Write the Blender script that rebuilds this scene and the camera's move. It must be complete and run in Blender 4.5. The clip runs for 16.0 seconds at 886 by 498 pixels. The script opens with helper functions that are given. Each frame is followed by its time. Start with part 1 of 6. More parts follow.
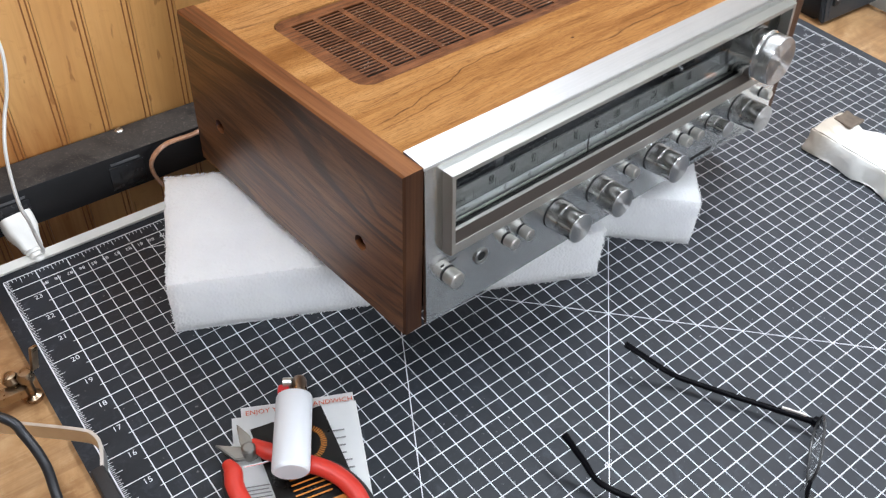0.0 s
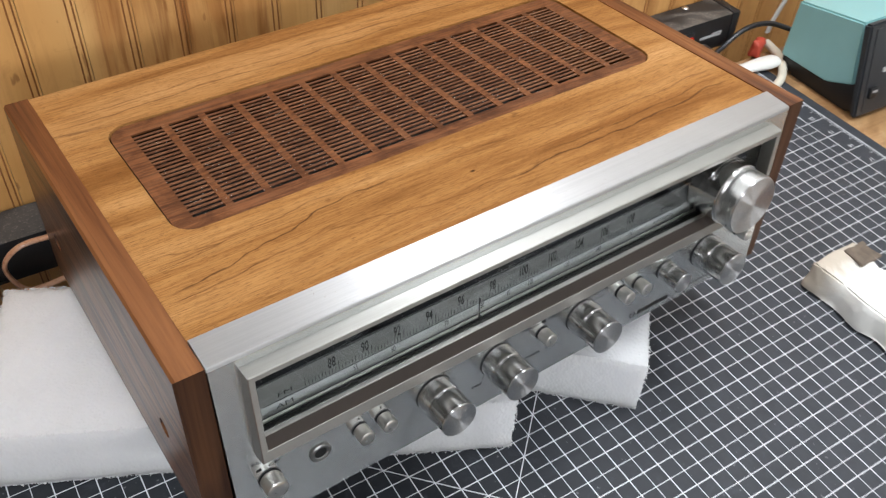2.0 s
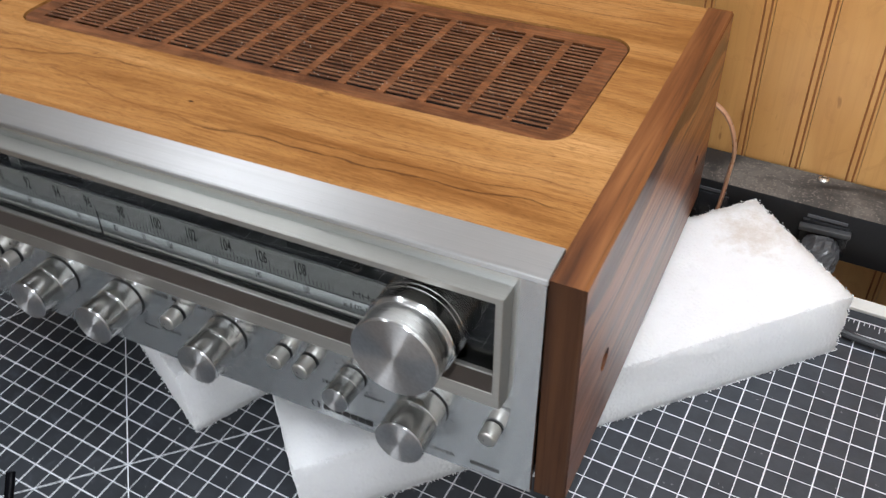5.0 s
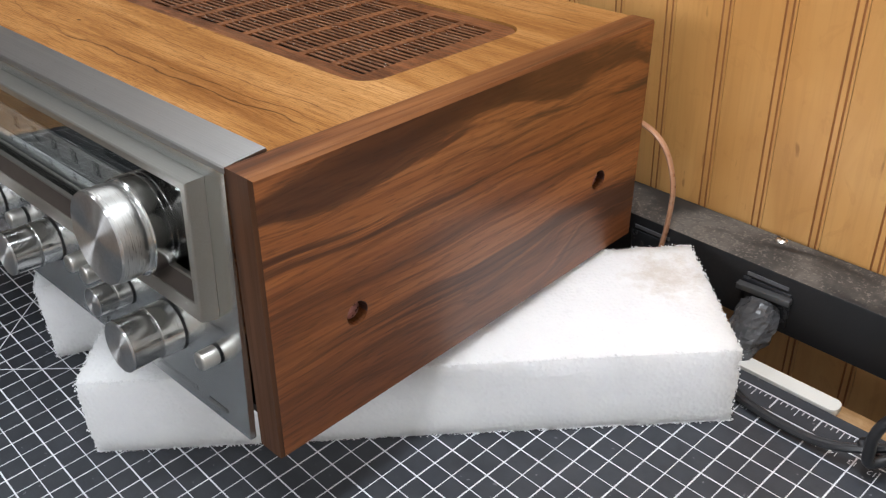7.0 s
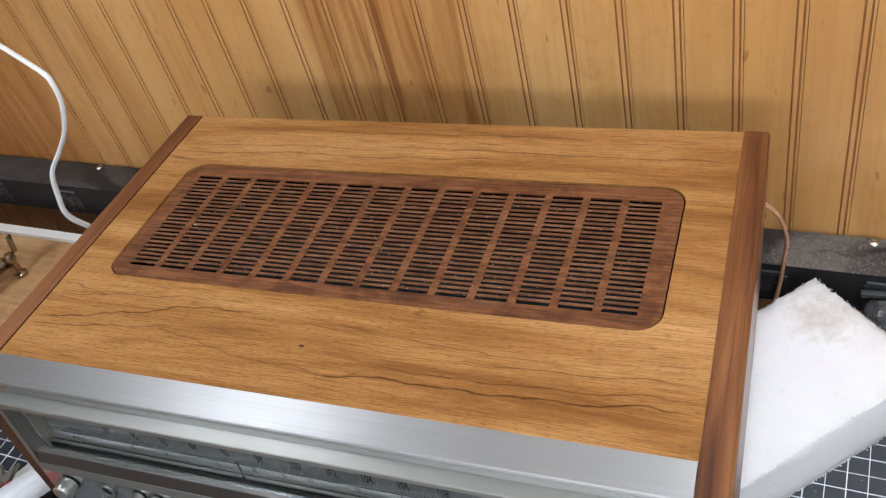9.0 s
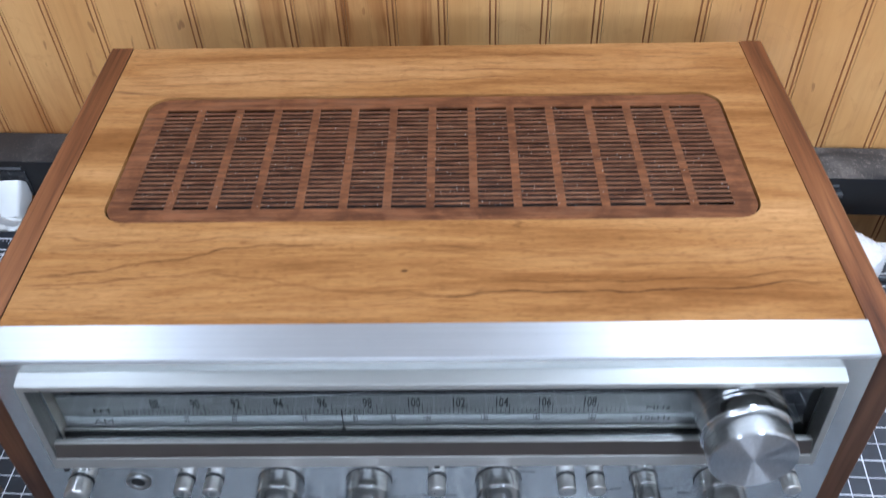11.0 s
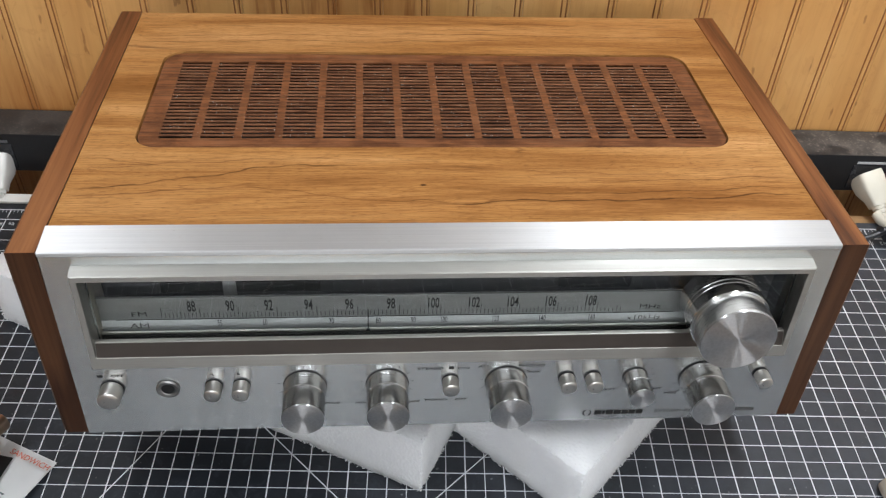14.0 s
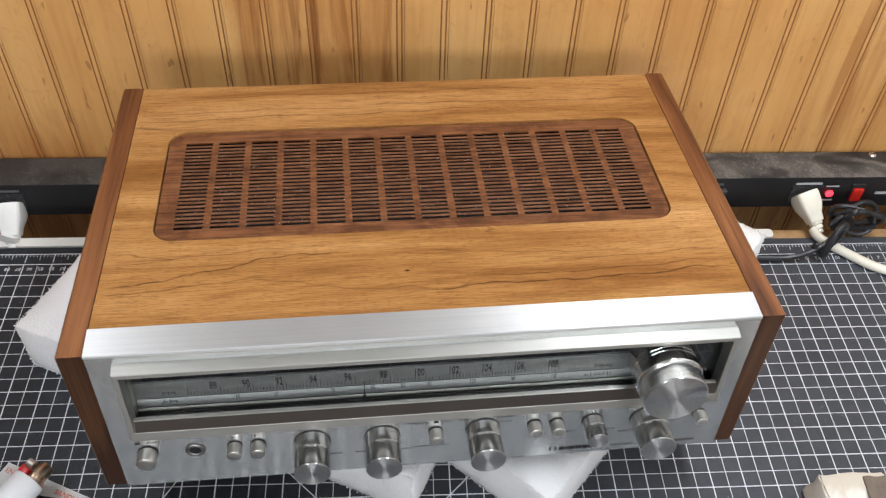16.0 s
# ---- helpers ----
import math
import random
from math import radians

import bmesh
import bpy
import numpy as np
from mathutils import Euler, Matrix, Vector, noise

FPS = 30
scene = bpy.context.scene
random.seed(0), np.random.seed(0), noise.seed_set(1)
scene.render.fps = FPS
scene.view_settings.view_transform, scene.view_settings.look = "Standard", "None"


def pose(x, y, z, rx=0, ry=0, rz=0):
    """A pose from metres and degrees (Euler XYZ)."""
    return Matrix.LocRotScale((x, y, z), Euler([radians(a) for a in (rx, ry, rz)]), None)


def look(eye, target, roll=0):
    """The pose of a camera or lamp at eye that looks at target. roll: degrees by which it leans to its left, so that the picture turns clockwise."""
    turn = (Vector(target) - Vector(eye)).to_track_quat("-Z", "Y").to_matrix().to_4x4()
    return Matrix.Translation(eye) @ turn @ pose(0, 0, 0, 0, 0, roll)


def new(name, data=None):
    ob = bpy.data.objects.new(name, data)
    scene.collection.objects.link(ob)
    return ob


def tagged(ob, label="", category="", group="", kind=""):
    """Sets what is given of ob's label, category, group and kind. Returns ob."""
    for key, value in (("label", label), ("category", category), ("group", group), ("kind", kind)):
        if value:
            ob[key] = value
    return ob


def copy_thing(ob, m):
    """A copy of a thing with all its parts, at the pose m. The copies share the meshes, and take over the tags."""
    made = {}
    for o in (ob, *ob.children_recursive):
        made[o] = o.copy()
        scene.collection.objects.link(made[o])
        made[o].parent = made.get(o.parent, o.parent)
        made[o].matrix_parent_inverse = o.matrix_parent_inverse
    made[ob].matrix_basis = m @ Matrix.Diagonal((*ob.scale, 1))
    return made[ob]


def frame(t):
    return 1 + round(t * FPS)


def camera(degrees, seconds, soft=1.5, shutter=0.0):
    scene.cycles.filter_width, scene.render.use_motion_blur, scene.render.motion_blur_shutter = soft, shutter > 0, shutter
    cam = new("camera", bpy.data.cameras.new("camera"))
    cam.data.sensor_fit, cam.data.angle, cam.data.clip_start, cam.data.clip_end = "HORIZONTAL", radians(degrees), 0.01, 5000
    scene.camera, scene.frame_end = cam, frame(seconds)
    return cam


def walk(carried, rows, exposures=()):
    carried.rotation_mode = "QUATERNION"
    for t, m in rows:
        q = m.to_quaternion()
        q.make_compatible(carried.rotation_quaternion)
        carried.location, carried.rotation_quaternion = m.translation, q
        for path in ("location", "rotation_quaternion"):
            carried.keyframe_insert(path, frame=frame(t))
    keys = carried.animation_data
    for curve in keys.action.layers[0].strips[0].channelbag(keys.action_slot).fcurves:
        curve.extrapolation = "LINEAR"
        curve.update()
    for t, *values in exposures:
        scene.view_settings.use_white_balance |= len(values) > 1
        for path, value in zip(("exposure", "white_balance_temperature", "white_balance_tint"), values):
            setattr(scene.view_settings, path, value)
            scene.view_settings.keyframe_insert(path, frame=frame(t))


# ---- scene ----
cam = camera(53.0, 16.0, soft=1.2, shutter=0.25)
PATH = [
    (0, (-0.0415, 0.0202, 0.5329), (0.6571, 0.8434, -0.5085), 4.06),
    (0.5, (-0.0912, 0.0453, 0.5195), (0.7186, 0.7821, -0.5059), 6.10),
    (1, (-0.0585, 0.0532, 0.5253), (0.7900, 0.7659, -0.4856), 7.33),
    (1.5, (0.0603, 0.0841, 0.5177), (0.8686, 0.8359, -0.4979), 6.13),
    (2, (0.1610, 0.0835, 0.5206), (0.7676, 0.9782, -0.5194), 3.75),
    (2.5, (0.2558, 0.0937, 0.5314), (0.7168, 1.0500, -0.5283), -0.61),
    (3, (0.3837, 0.1236, 0.5152), (0.6050, 1.1481, -0.5578), 1.21),
    (3.2, (0.3927, 0.1186, 0.5102), (0.5766, 1.1456, -0.5675), 2.03),
    (5.3, (0.7613, 0.1492, 0.4036), (0.0638, 1.0524, -0.5700), -5.56),
    (5.5, (0.7843, 0.1682, 0.3806), (0.0364, 1.0424, -0.5819), -6.46),
    (6, (0.8565, 0.2112, 0.3580), (0.0180, 1.0819, -0.5302), -6.13),
    (6.5, (0.8935, 0.2372, 0.3460), (-0.0304, 1.0981, -0.4635), -3.23),
    (7, (0.8883, 0.2313, 0.3415), (-0.0555, 1.0763, -0.4618), -3.01),
    (7.5, (0.8692, 0.2392, 0.4133), (-0.0663, 1.0578, -0.4262), -11.70),
    (8, (0.8158, 0.2324, 0.5067), (-0.0347, 1.0620, -0.4089), -16.62),
    (8.5, (0.7341, 0.1982, 0.5416), (-0.0179, 1.0642, -0.4251), -18.73),
    (8.7, (0.7051, 0.1852, 0.5496), (0.0089, 1.0734, -0.4385), -18.41),
    (10.8, (0.4512, 0.1375, 0.5344), (0.3594, 1.1662, -0.5535), -1.81),
    (11, (0.4482, 0.1165, 0.5224), (0.3482, 1.1460, -0.5640), -2.51),
    (11.5, (0.4370, 0.0550, 0.4822), (0.3600, 1.0715, -0.6181), -1.71),
    (12, (0.4240, 0.0476, 0.4716), (0.3493, 1.1372, -0.5567), -1.31),
    (12.5, (0.4208, 0.0369, 0.4758), (0.3937, 1.1492, -0.5302), 0.30),
    (13, (0.4189, 0.0332, 0.4569), (0.4308, 1.1390, -0.5566), 1.59),
    (13.5, (0.4126, 0.0365, 0.4652), (0.4440, 1.1436, -0.5465), 2.34),
    (14, (0.3976, 0.0266, 0.4995), (0.4401, 1.1329, -0.5126), 2.74),
    (14.5, (0.3912, 0.0145, 0.5362), (0.4532, 1.1116, -0.4849), 2.20),
    (15, (0.3869, 0.0252, 0.5991), (0.4525, 1.0990, -0.4463), 1.71),
    (15.5, (0.3818, 0.0373, 0.6266), (0.4507, 1.0791, -0.4504), 2.08),
    (16, (0.3926, 0.0345, 0.6206), (0.4726, 1.0532, -0.4776), 2.52),
]
walk(cam, [(t, look(eye, target, roll)) for t, eye, target, roll in PATH],
     [(0.0, 0.25, 6200, 10), (1.0, 0.26, 6250, 10), (1.5, 0.16, 6500, 10), (2.5, -0.04, 6500, 10), (3.2, -0.06, 6500, 10), (5.3, -0.08, 6350, 10), (6.5, -0.05, 6500, 10),
      (7.5, -0.17, 6450, 10), (8.0, -0.26, 6500, 10), (8.7, -0.21, 6350, 10), (10.6, 0.02, 5400, 10), (11.0, 0.11, 5250, 10), (11.5, 0.0, 5550, 10),
      (12.0, -0.12, 6200, 10), (13.5, -0.12, 6400, 10), (14.5, -0.06, 6500, 10), (16.0, -0.01, 6500, 10)])

# ---------------------------------------------------------------- light
world = bpy.data.worlds.new("room_dark")
world.use_nodes = True
world.node_tree.nodes["Background"].inputs[0].default_value = (0.9, 0.95, 1.0, 1)
world.node_tree.nodes["Background"].inputs[1].default_value = 0.005
scene.world = world


def tube_lamp(name, x, y, z, width, length, watts, colour):
    data = bpy.data.lights.new(name, "AREA")
    data.shape, data.size, data.size_y = "RECTANGLE", width, length
    data.energy, data.color = watts, colour
    lamp = new(name, data)
    lamp.location = (x, y, z)
    return lamp


tube_lamp("bench_tube_lamp", -0.13, 0.27, 1.12, 0.09, 0.82, 5.8, (0.885, 0.935, 1.0))
tube_lamp("bench_tube_lamp", 0.84, 0.27, 1.12, 0.14, 0.82, 11.2, (0.885, 0.935, 1.0))
# added fill light behind the camera, far from the bench, for front faces
room_light = tube_lamp("room_window_light", 0.3, -3.1, 1.26, 1.7, 0.7, 49.0, (0.92, 0.95, 1.0))
room_light.rotation_euler = (radians(90), 0, 0)
scene.view_settings.exposure = 0.0


# ---------------------------------------------------------------- node helpers
class Nodes:
    """A small builder for procedural materials."""

    def __init__(self, name):
        self.mat = bpy.data.materials.new(name)
        self.mat.use_nodes = True
        self.tree = self.mat.node_tree
        self.bsdf = self.tree.nodes["Principled BSDF"]

    def add(self, kind, **props):
        node = self.tree.nodes.new(kind)
        for key, value in props.items():
            setattr(node, key, value)
        return node

    def link(self, a, b):
        self.tree.links.new(a, b)

    def put(self, socket, value):
        if hasattr(value, "is_output"):
            self.link(value, socket)
        elif isinstance(value, (tuple, list)) and len(value) == 3 and socket.type == "RGBA":
            socket.default_value = (*value, 1)
        else:
            socket.default_value = value

    def coords(self, scale=(1, 1, 1), shift=0.0, rot=(0, 0, 0)):
        tc = self.add("ShaderNodeTexCoord")
        mp = self.add("ShaderNodeMapping")
        mp.inputs["Scale"].default_value = scale
        mp.inputs["Rotation"].default_value = rot
        out = tc.outputs["Object"]
        if shift:
            info = self.add("ShaderNodeObjectInfo")
            mul = self.math("MULTIPLY", info.outputs["Random"], shift)
            vec = self.add("ShaderNodeVectorMath", operation="ADD")
            self.link(out, vec.inputs[0])
            self.link(mul, vec.inputs[1])
            out = vec.outputs[0]
        self.link(out, mp.inputs["Vector"])
        return mp.outputs["Vector"]

    def math(self, op, a, b=0.5, c=None):
        node = self.add("ShaderNodeMath", operation=op)
        self.put(node.inputs[0], a)
        self.put(node.inputs[1], b)
        if c is not None:
            self.put(node.inputs[2], c)
        return node.outputs[0]

    def noise(self, vec, scale, detail=4.0, rough=0.55, distort=0.0):
        node = self.add("ShaderNodeTexNoise")
        self.link(vec, node.inputs["Vector"])
        node.inputs["Scale"].default_value = scale
        node.inputs["Detail"].default_value = detail
        node.inputs["Roughness"].default_value = rough
        node.inputs["Distortion"].default_value = distort
        return node.outputs["Fac"]

    def ramp(self, fac, *stops):
        node = self.add("ShaderNodeValToRGB")
        el = node.color_ramp.elements
        while len(el) < len(stops):
            el.new(0.5)
        for e, (pos, col) in zip(el, stops):
            e.position = pos
            e.color = (*col, 1) if isinstance(col, (tuple, list)) else (col, col, col, 1)
        self.link(fac, node.inputs[0])
        return node.outputs[0]

    def mix(self, fac, a, b, blend="MIX"):
        node = self.add("ShaderNodeMix", data_type="RGBA", blend_type=blend)
        self.put(node.inputs[0], fac)
        self.put(node.inputs[6], a)
        self.put(node.inputs[7], b)
        return node.outputs[2]

    def bump(self, height, strength=0.2, distance=0.001):
        node = self.add("ShaderNodeBump")
        node.inputs["Strength"].default_value = strength
        node.inputs["Distance"].default_value = distance
        self.link(height, node.inputs["Height"])
        self.link(node.outputs[0], self.bsdf.inputs["Normal"])

    def set(self, **values):
        names = dict(color="Base Color", metal="Metallic", rough="Roughness", trans="Transmission Weight", ior="IOR",
                     spec="Specular IOR Level", aniso="Anisotropic", arot="Anisotropic Rotation", coat="Coat Weight",
                     crough="Coat Roughness", glow="Emission Color", power="Emission Strength", sss="Subsurface Weight",
                     sssr="Subsurface Radius", ssss="Subsurface Scale", alpha="Alpha")
        for key, value in values.items():
            self.put(self.bsdf.inputs[names[key]], value)
        return self.mat


def plain(name, color, rough=0.5, metal=0.0, vary=0.12, scale=60.0, bump=0.05, **more):
    n = Nodes(name)
    v = n.coords()
    f = n.noise(v, scale, 5.0, 0.6)
    low = n.noise(v, scale * 0.12, 3.0, 0.5)
    both = n.math("ADD", n.math("MULTIPLY", f, 0.5), n.math("MULTIPLY", low, 0.5))
    dark = tuple(c * (1 - vary) for c in color)
    light = tuple(min(1.0, c * (1 + vary)) for c in color)
    n.set(color=n.ramp(both, (0.3, dark), (0.7, light)), metal=metal,
          rough=n.ramp(f, (0.3, max(0.02, rough - 0.06)), (0.7, min(1, rough + 0.06))))
    if bump:
        n.bump(f, bump, 0.0006)
    return n.set(**more)


def wood(name, dark, mid, light, grain, rough=0.4, streak=1.0, wave=26.0, shift=0.0, bump=0.25, pores=0.55, coat=0.0, spec=0.25):
    """Wood with its grain along one axis of the object (0, 1, 2)."""
    n = Nodes(name)
    long = [1.0, 1.0, 1.0]
    long[grain] = 0.07
    v = n.coords(tuple(long), shift)
    warp = n.noise(v, 9.0, 3.0, 0.5, 0.4)
    fib = list((1.0, 1.0, 1.0))
    fib[grain] = 0.02
    vf = n.coords(tuple(fib), shift * 1.7)
    fine = n.noise(vf, 420.0, 3.0, 0.65)
    mids = n.noise(v, wave * 2.2, 5.0, 0.62, 0.9)
    rings = n.math("FRACT", n.math("MULTIPLY", warp, 7.0 * streak))
    ringsoft = n.ramp(rings, (0.0, 0.15), (0.55, 0.55), (0.86, 0.95), (1.0, 0.15))
    tone = n.math("ADD", n.math("MULTIPLY", mids, 0.62), n.math("MULTIPLY", ringsoft, 0.22))
    tone = n.math("ADD", tone, n.math("MULTIPLY", fine, 0.24))
    col = n.ramp(tone, (0.34, dark), (0.53, mid), (0.72, light))
    pore = n.ramp(fine, (0.30, 1.0), (0.42, 0.0))
    col = n.mix(n.math("MULTIPLY", pore, pores), col, tuple(c * 0.42 for c in dark))
    if shift:
        info = n.add("ShaderNodeObjectInfo")
        hue = n.ramp(info.outputs["Random"], (0.0, (0.80, 0.78, 0.74)), (0.5, (0.97, 0.97, 0.96)), (1.0, (1.10, 1.08, 1.02)))
        col = n.mix(1.0, col, hue, "MULTIPLY")
    n.set(color=col, rough=n.ramp(fine, (0.3, min(1, rough + 0.14)), (0.65, rough)), coat=coat, crough=0.25, spec=spec)
    n.bump(n.math("ADD", fine, n.math("MULTIPLY", mids, 0.5)), bump, 0.0005)
    return n.mat


def brushed(name, color, rough, aniso, across, lines=(1, 400, 400), contrast=0.10, bump=0.02, spread=0.045):
    """Brushed aluminium; across is the direction at right angles to the brush marks."""
    n = Nodes(name)
    v = n.coords(lines)
    f = n.noise(v, 6.0, 4.0, 0.7)
    sm = n.noise(n.coords(), 25.0, 3.0, 0.6)
    both = n.math("ADD", n.math("MULTIPLY", f, 0.7), n.math("MULTIPLY", sm, 0.3))
    n.set(color=n.ramp(both, (0.3, tuple(c * (1 - contrast) for c in color)), (0.7, tuple(min(1, c * (1 + contrast)) for c in color))),
          metal=1.0, rough=n.ramp(both, (0.3, rough + spread), (0.7, rough - spread)), aniso=aniso)
    t = n.add("ShaderNodeVectorTransform", vector_type="VECTOR", convert_from="OBJECT", convert_to="WORLD")
    t.inputs[0].default_value = across
    n.link(t.outputs[0], n.bsdf.inputs["Tangent"])
    if bump:
        n.bump(f, bump, 0.0002)
    return n.mat


# ---------------------------------------------------------------- mesh helpers
def finish(bm, name, material, smooth=False, sharp=38):
    me = bpy.data.meshes.new(name)
    bmesh.ops.recalc_face_normals(bm, faces=bm.faces)
    bm.to_mesh(me)
    bm.free()
    if material:
        me.materials.append(material)
    if smooth:
        me.shade_smooth()
        me.set_sharp_from_angle(angle=radians(sharp))
    return me


def part(name, bm, material, parent, label="", smooth=True, at=None, kind="", sharp=38):
    """Links a bmesh (or a finished mesh) as one object under a thing or a part."""
    me = bm if isinstance(bm, bpy.types.Mesh) else finish(bm, name, material, smooth, sharp)
    ob = new(name, me)
    ob.parent = parent
    if at is not None:
        if isinstance(at, Matrix):
            ob.matrix_local = at
        else:
            ob.location = at
    return tagged(ob, label, kind=kind)


def thing(name, label, category, at=(0, 0, 0), m=None, group="", kind=""):
    ob = new(name)
    ob.empty_display_size = 0.02
    if m is not None:
        ob.matrix_world = m
    else:
        ob.location = at
    return tagged(ob, label, category, group, kind)


def solo(name, bm, material, label, category, m=None, smooth=True, group="", kind=""):
    ob = new(name, bm if isinstance(bm, bpy.types.Mesh) else finish(bm, name, material, smooth))
    if m is not None:
        ob.matrix_world = m
    return tagged(ob, label, category, group, kind)


def box(bm, x0, x1, y0, y1, z0, z1, bevel=0.0, segs=2):
    verts = bmesh.ops.create_cube(bm, size=1.0)["verts"]
    for v in verts:
        v.co = Vector((x0 + (v.co.x + 0.5) * (x1 - x0), y0 + (v.co.y + 0.5) * (y1 - y0), z0 + (v.co.z + 0.5) * (z1 - z0)))
    if bevel:
        edges = list({e for v in verts for e in v.link_edges})
        bmesh.ops.bevel(bm, geom=edges, offset=bevel, segments=segs, profile=0.5, affect="EDGES")
    return bm


def boxes(*specs, bevel=0.0):
    bm = bmesh.new()
    for s in specs:
        box(bm, *s, bevel=bevel)
    return bm


def prism(outline, z0, z1, bm=None, holes=()):
    """An upright prism over a closed outline of (x, y)."""
    bm = bm or bmesh.new()
    n = len(outline)
    lo = [bm.verts.new((x, y, z0)) for x, y in outline]
    hi = [bm.verts.new((x, y, z1)) for x, y in outline]
    bm.faces.new(lo[::-1])
    bm.faces.new(hi)
    for i in range(n):
        bm.faces.new((lo[i], lo[(i + 1) % n], hi[(i + 1) % n], hi[i]))
    return bm


def rounded(x0, x1, y0, y1, r, segs=8):
    pts = []
    for cx, cy, a in ((x1 - r, y1 - r, 0), (x0 + r, y1 - r, 90), (x0 + r, y0 + r, 180), (x1 - r, y0 + r, 270)):
        for i in range(segs + 1):
            t = radians(a + 90 * i / segs)
            pts.append((cx + r * math.cos(t), cy + r * math.sin(t)))
    return pts


def lathe(profile, segs=32, axis="z", bm=None, centre=(0, 0, 0), caps=(True, True)):
    """Turns a profile of (radius, height) round an axis; 'y-' points to the viewer (-y)."""
    bm = bm or bmesh.new()
    rings = []
    for r, h in profile:
        ring = []
        for i in range(segs if r > 1e-6 else 1):
            a = 2 * math.pi * i / segs
            c, s = r * math.cos(a), r * math.sin(a)
            p = {"z": (c, s, h), "y-": (c, -h, s), "x": (h, c, s)}[axis]
            ring.append(bm.verts.new(Vector(p) + Vector(centre)))
        rings.append(ring)
    for a, b in zip(rings, rings[1:]):
        for i in range(segs):
            if len(a) == 1 and len(b) == 1:
                continue
            if len(a) == 1:
                bm.faces.new((a[0], b[i], b[(i + 1) % segs]))
            elif len(b) == 1:
                bm.faces.new((a[i], a[(i + 1) % segs], b[0]))
            else:
                bm.faces.new((a[i], a[(i + 1) % segs], b[(i + 1) % segs], b[i]))
    for ring, closed in ((rings[0], caps[0]), (rings[-1], caps[1])):
        if closed and len(ring) > 1:
            bm.faces.new(ring)
    return bm


def spline(points, steps=8):
    pts = [Vector(p) for p in points]
    out = []
    for i in range(len(pts) - 1):
        p0, p1, p2, p3 = pts[max(i - 1, 0)], pts[i], pts[i + 1], pts[min(i + 2, len(pts) - 1)]
        for k in range(steps):
            t = k / steps
            out.append(0.5 * ((2 * p1) + (p2 - p0) * t + (2 * p0 - 5 * p1 + 4 * p2 - p3) * t * t + (3 * p1 - p0 - 3 * p2 + p3) * t ** 3))
    out.append(pts[-1])
    return out


def tube(points, radius, segs=10, steps=8, flat=1.0, bm=None, taper=None, up=(0, 0, 1)):
    """A round or flattened cord swept along a smooth line."""
    bm = bm or bmesh.new()
    line = spline(points, steps) if steps > 1 else [Vector(p) for p in points]
    rings = []
    side = None
    for i, p in enumerate(line):
        d = (line[min(i + 1, len(line) - 1)] - line[max(i - 1, 0)]).normalized()
        if side is None:
            ref = Vector(up) if abs(d.dot(Vector(up))) < 0.95 else Vector((1, 0, 0))
            side = d.cross(ref).normalized()
        side = (side - d * d.dot(side)).normalized()
        top = side.cross(d)
        r = radius * (taper(i / (len(line) - 1)) if taper else 1.0)
        rings.append([bm.verts.new(p + side * (r * math.cos(2 * math.pi * k / segs)) + top * (r * flat * math.sin(2 * math.pi * k / segs))) for k in range(segs)])
    for a, b in zip(rings, rings[1:]):
        for k in range(segs):
            bm.faces.new((a[k], a[(k + 1) % segs], b[(k + 1) % segs], b[k]))
    bm.faces.new(rings[0][::-1])
    bm.faces.new(rings[-1])
    return bm


def letters(body, size, depth=0.0, align="CENTER", stretch=1.0, bold=0.0):
    """The built-in font as a flat mesh in the xy plane."""
    cu = bpy.data.curves.new("letters", "FONT")
    cu.body, cu.size, cu.extrude, cu.align_x, cu.align_y = body, size, depth, align, "CENTER"
    cu.resolution_u = 2
    cu.offset = bold
    ob = bpy.data.objects.new("letters", cu)
    scene.collection.objects.link(ob)
    bpy.context.view_layer.update()
    me = bpy.data.meshes.new_from_object(ob.evaluated_get(bpy.context.evaluated_depsgraph_get()))
    bpy.data.objects.remove(ob)
    bpy.data.curves.remove(cu)
    for v in me.vertices:
        v.co.x *= stretch
    return me


def strip(bm, a, b, width, z):
    """A flat printed line from a to b."""
    a, b = Vector((*a, z)), Vector((*b, z))
    d = (b - a).normalized()
    s = Vector((-d.y, d.x, 0)) * width / 2
    bm.faces.new([bm.verts.new(p) for p in (a - s, b - s, b + s, a + s)])


def subdivide(bm, size):
    for _ in range(6):
        edges = [e for e in bm.edges if e.calc_length() > size]
        if not edges:
            break
        bmesh.ops.subdivide_edges(bm, edges=edges, cuts=1, use_grid_fill=True)
    return bm


def roughen(bm, amount, scale, seed=0.0):
    bm.normal_update()
    moves = [(v, v.normal * (noise.noise(v.co * scale + Vector((seed, seed, seed))) * amount)) for v in bm.verts]
    for v, d in moves:
        v.co += d
    return bm


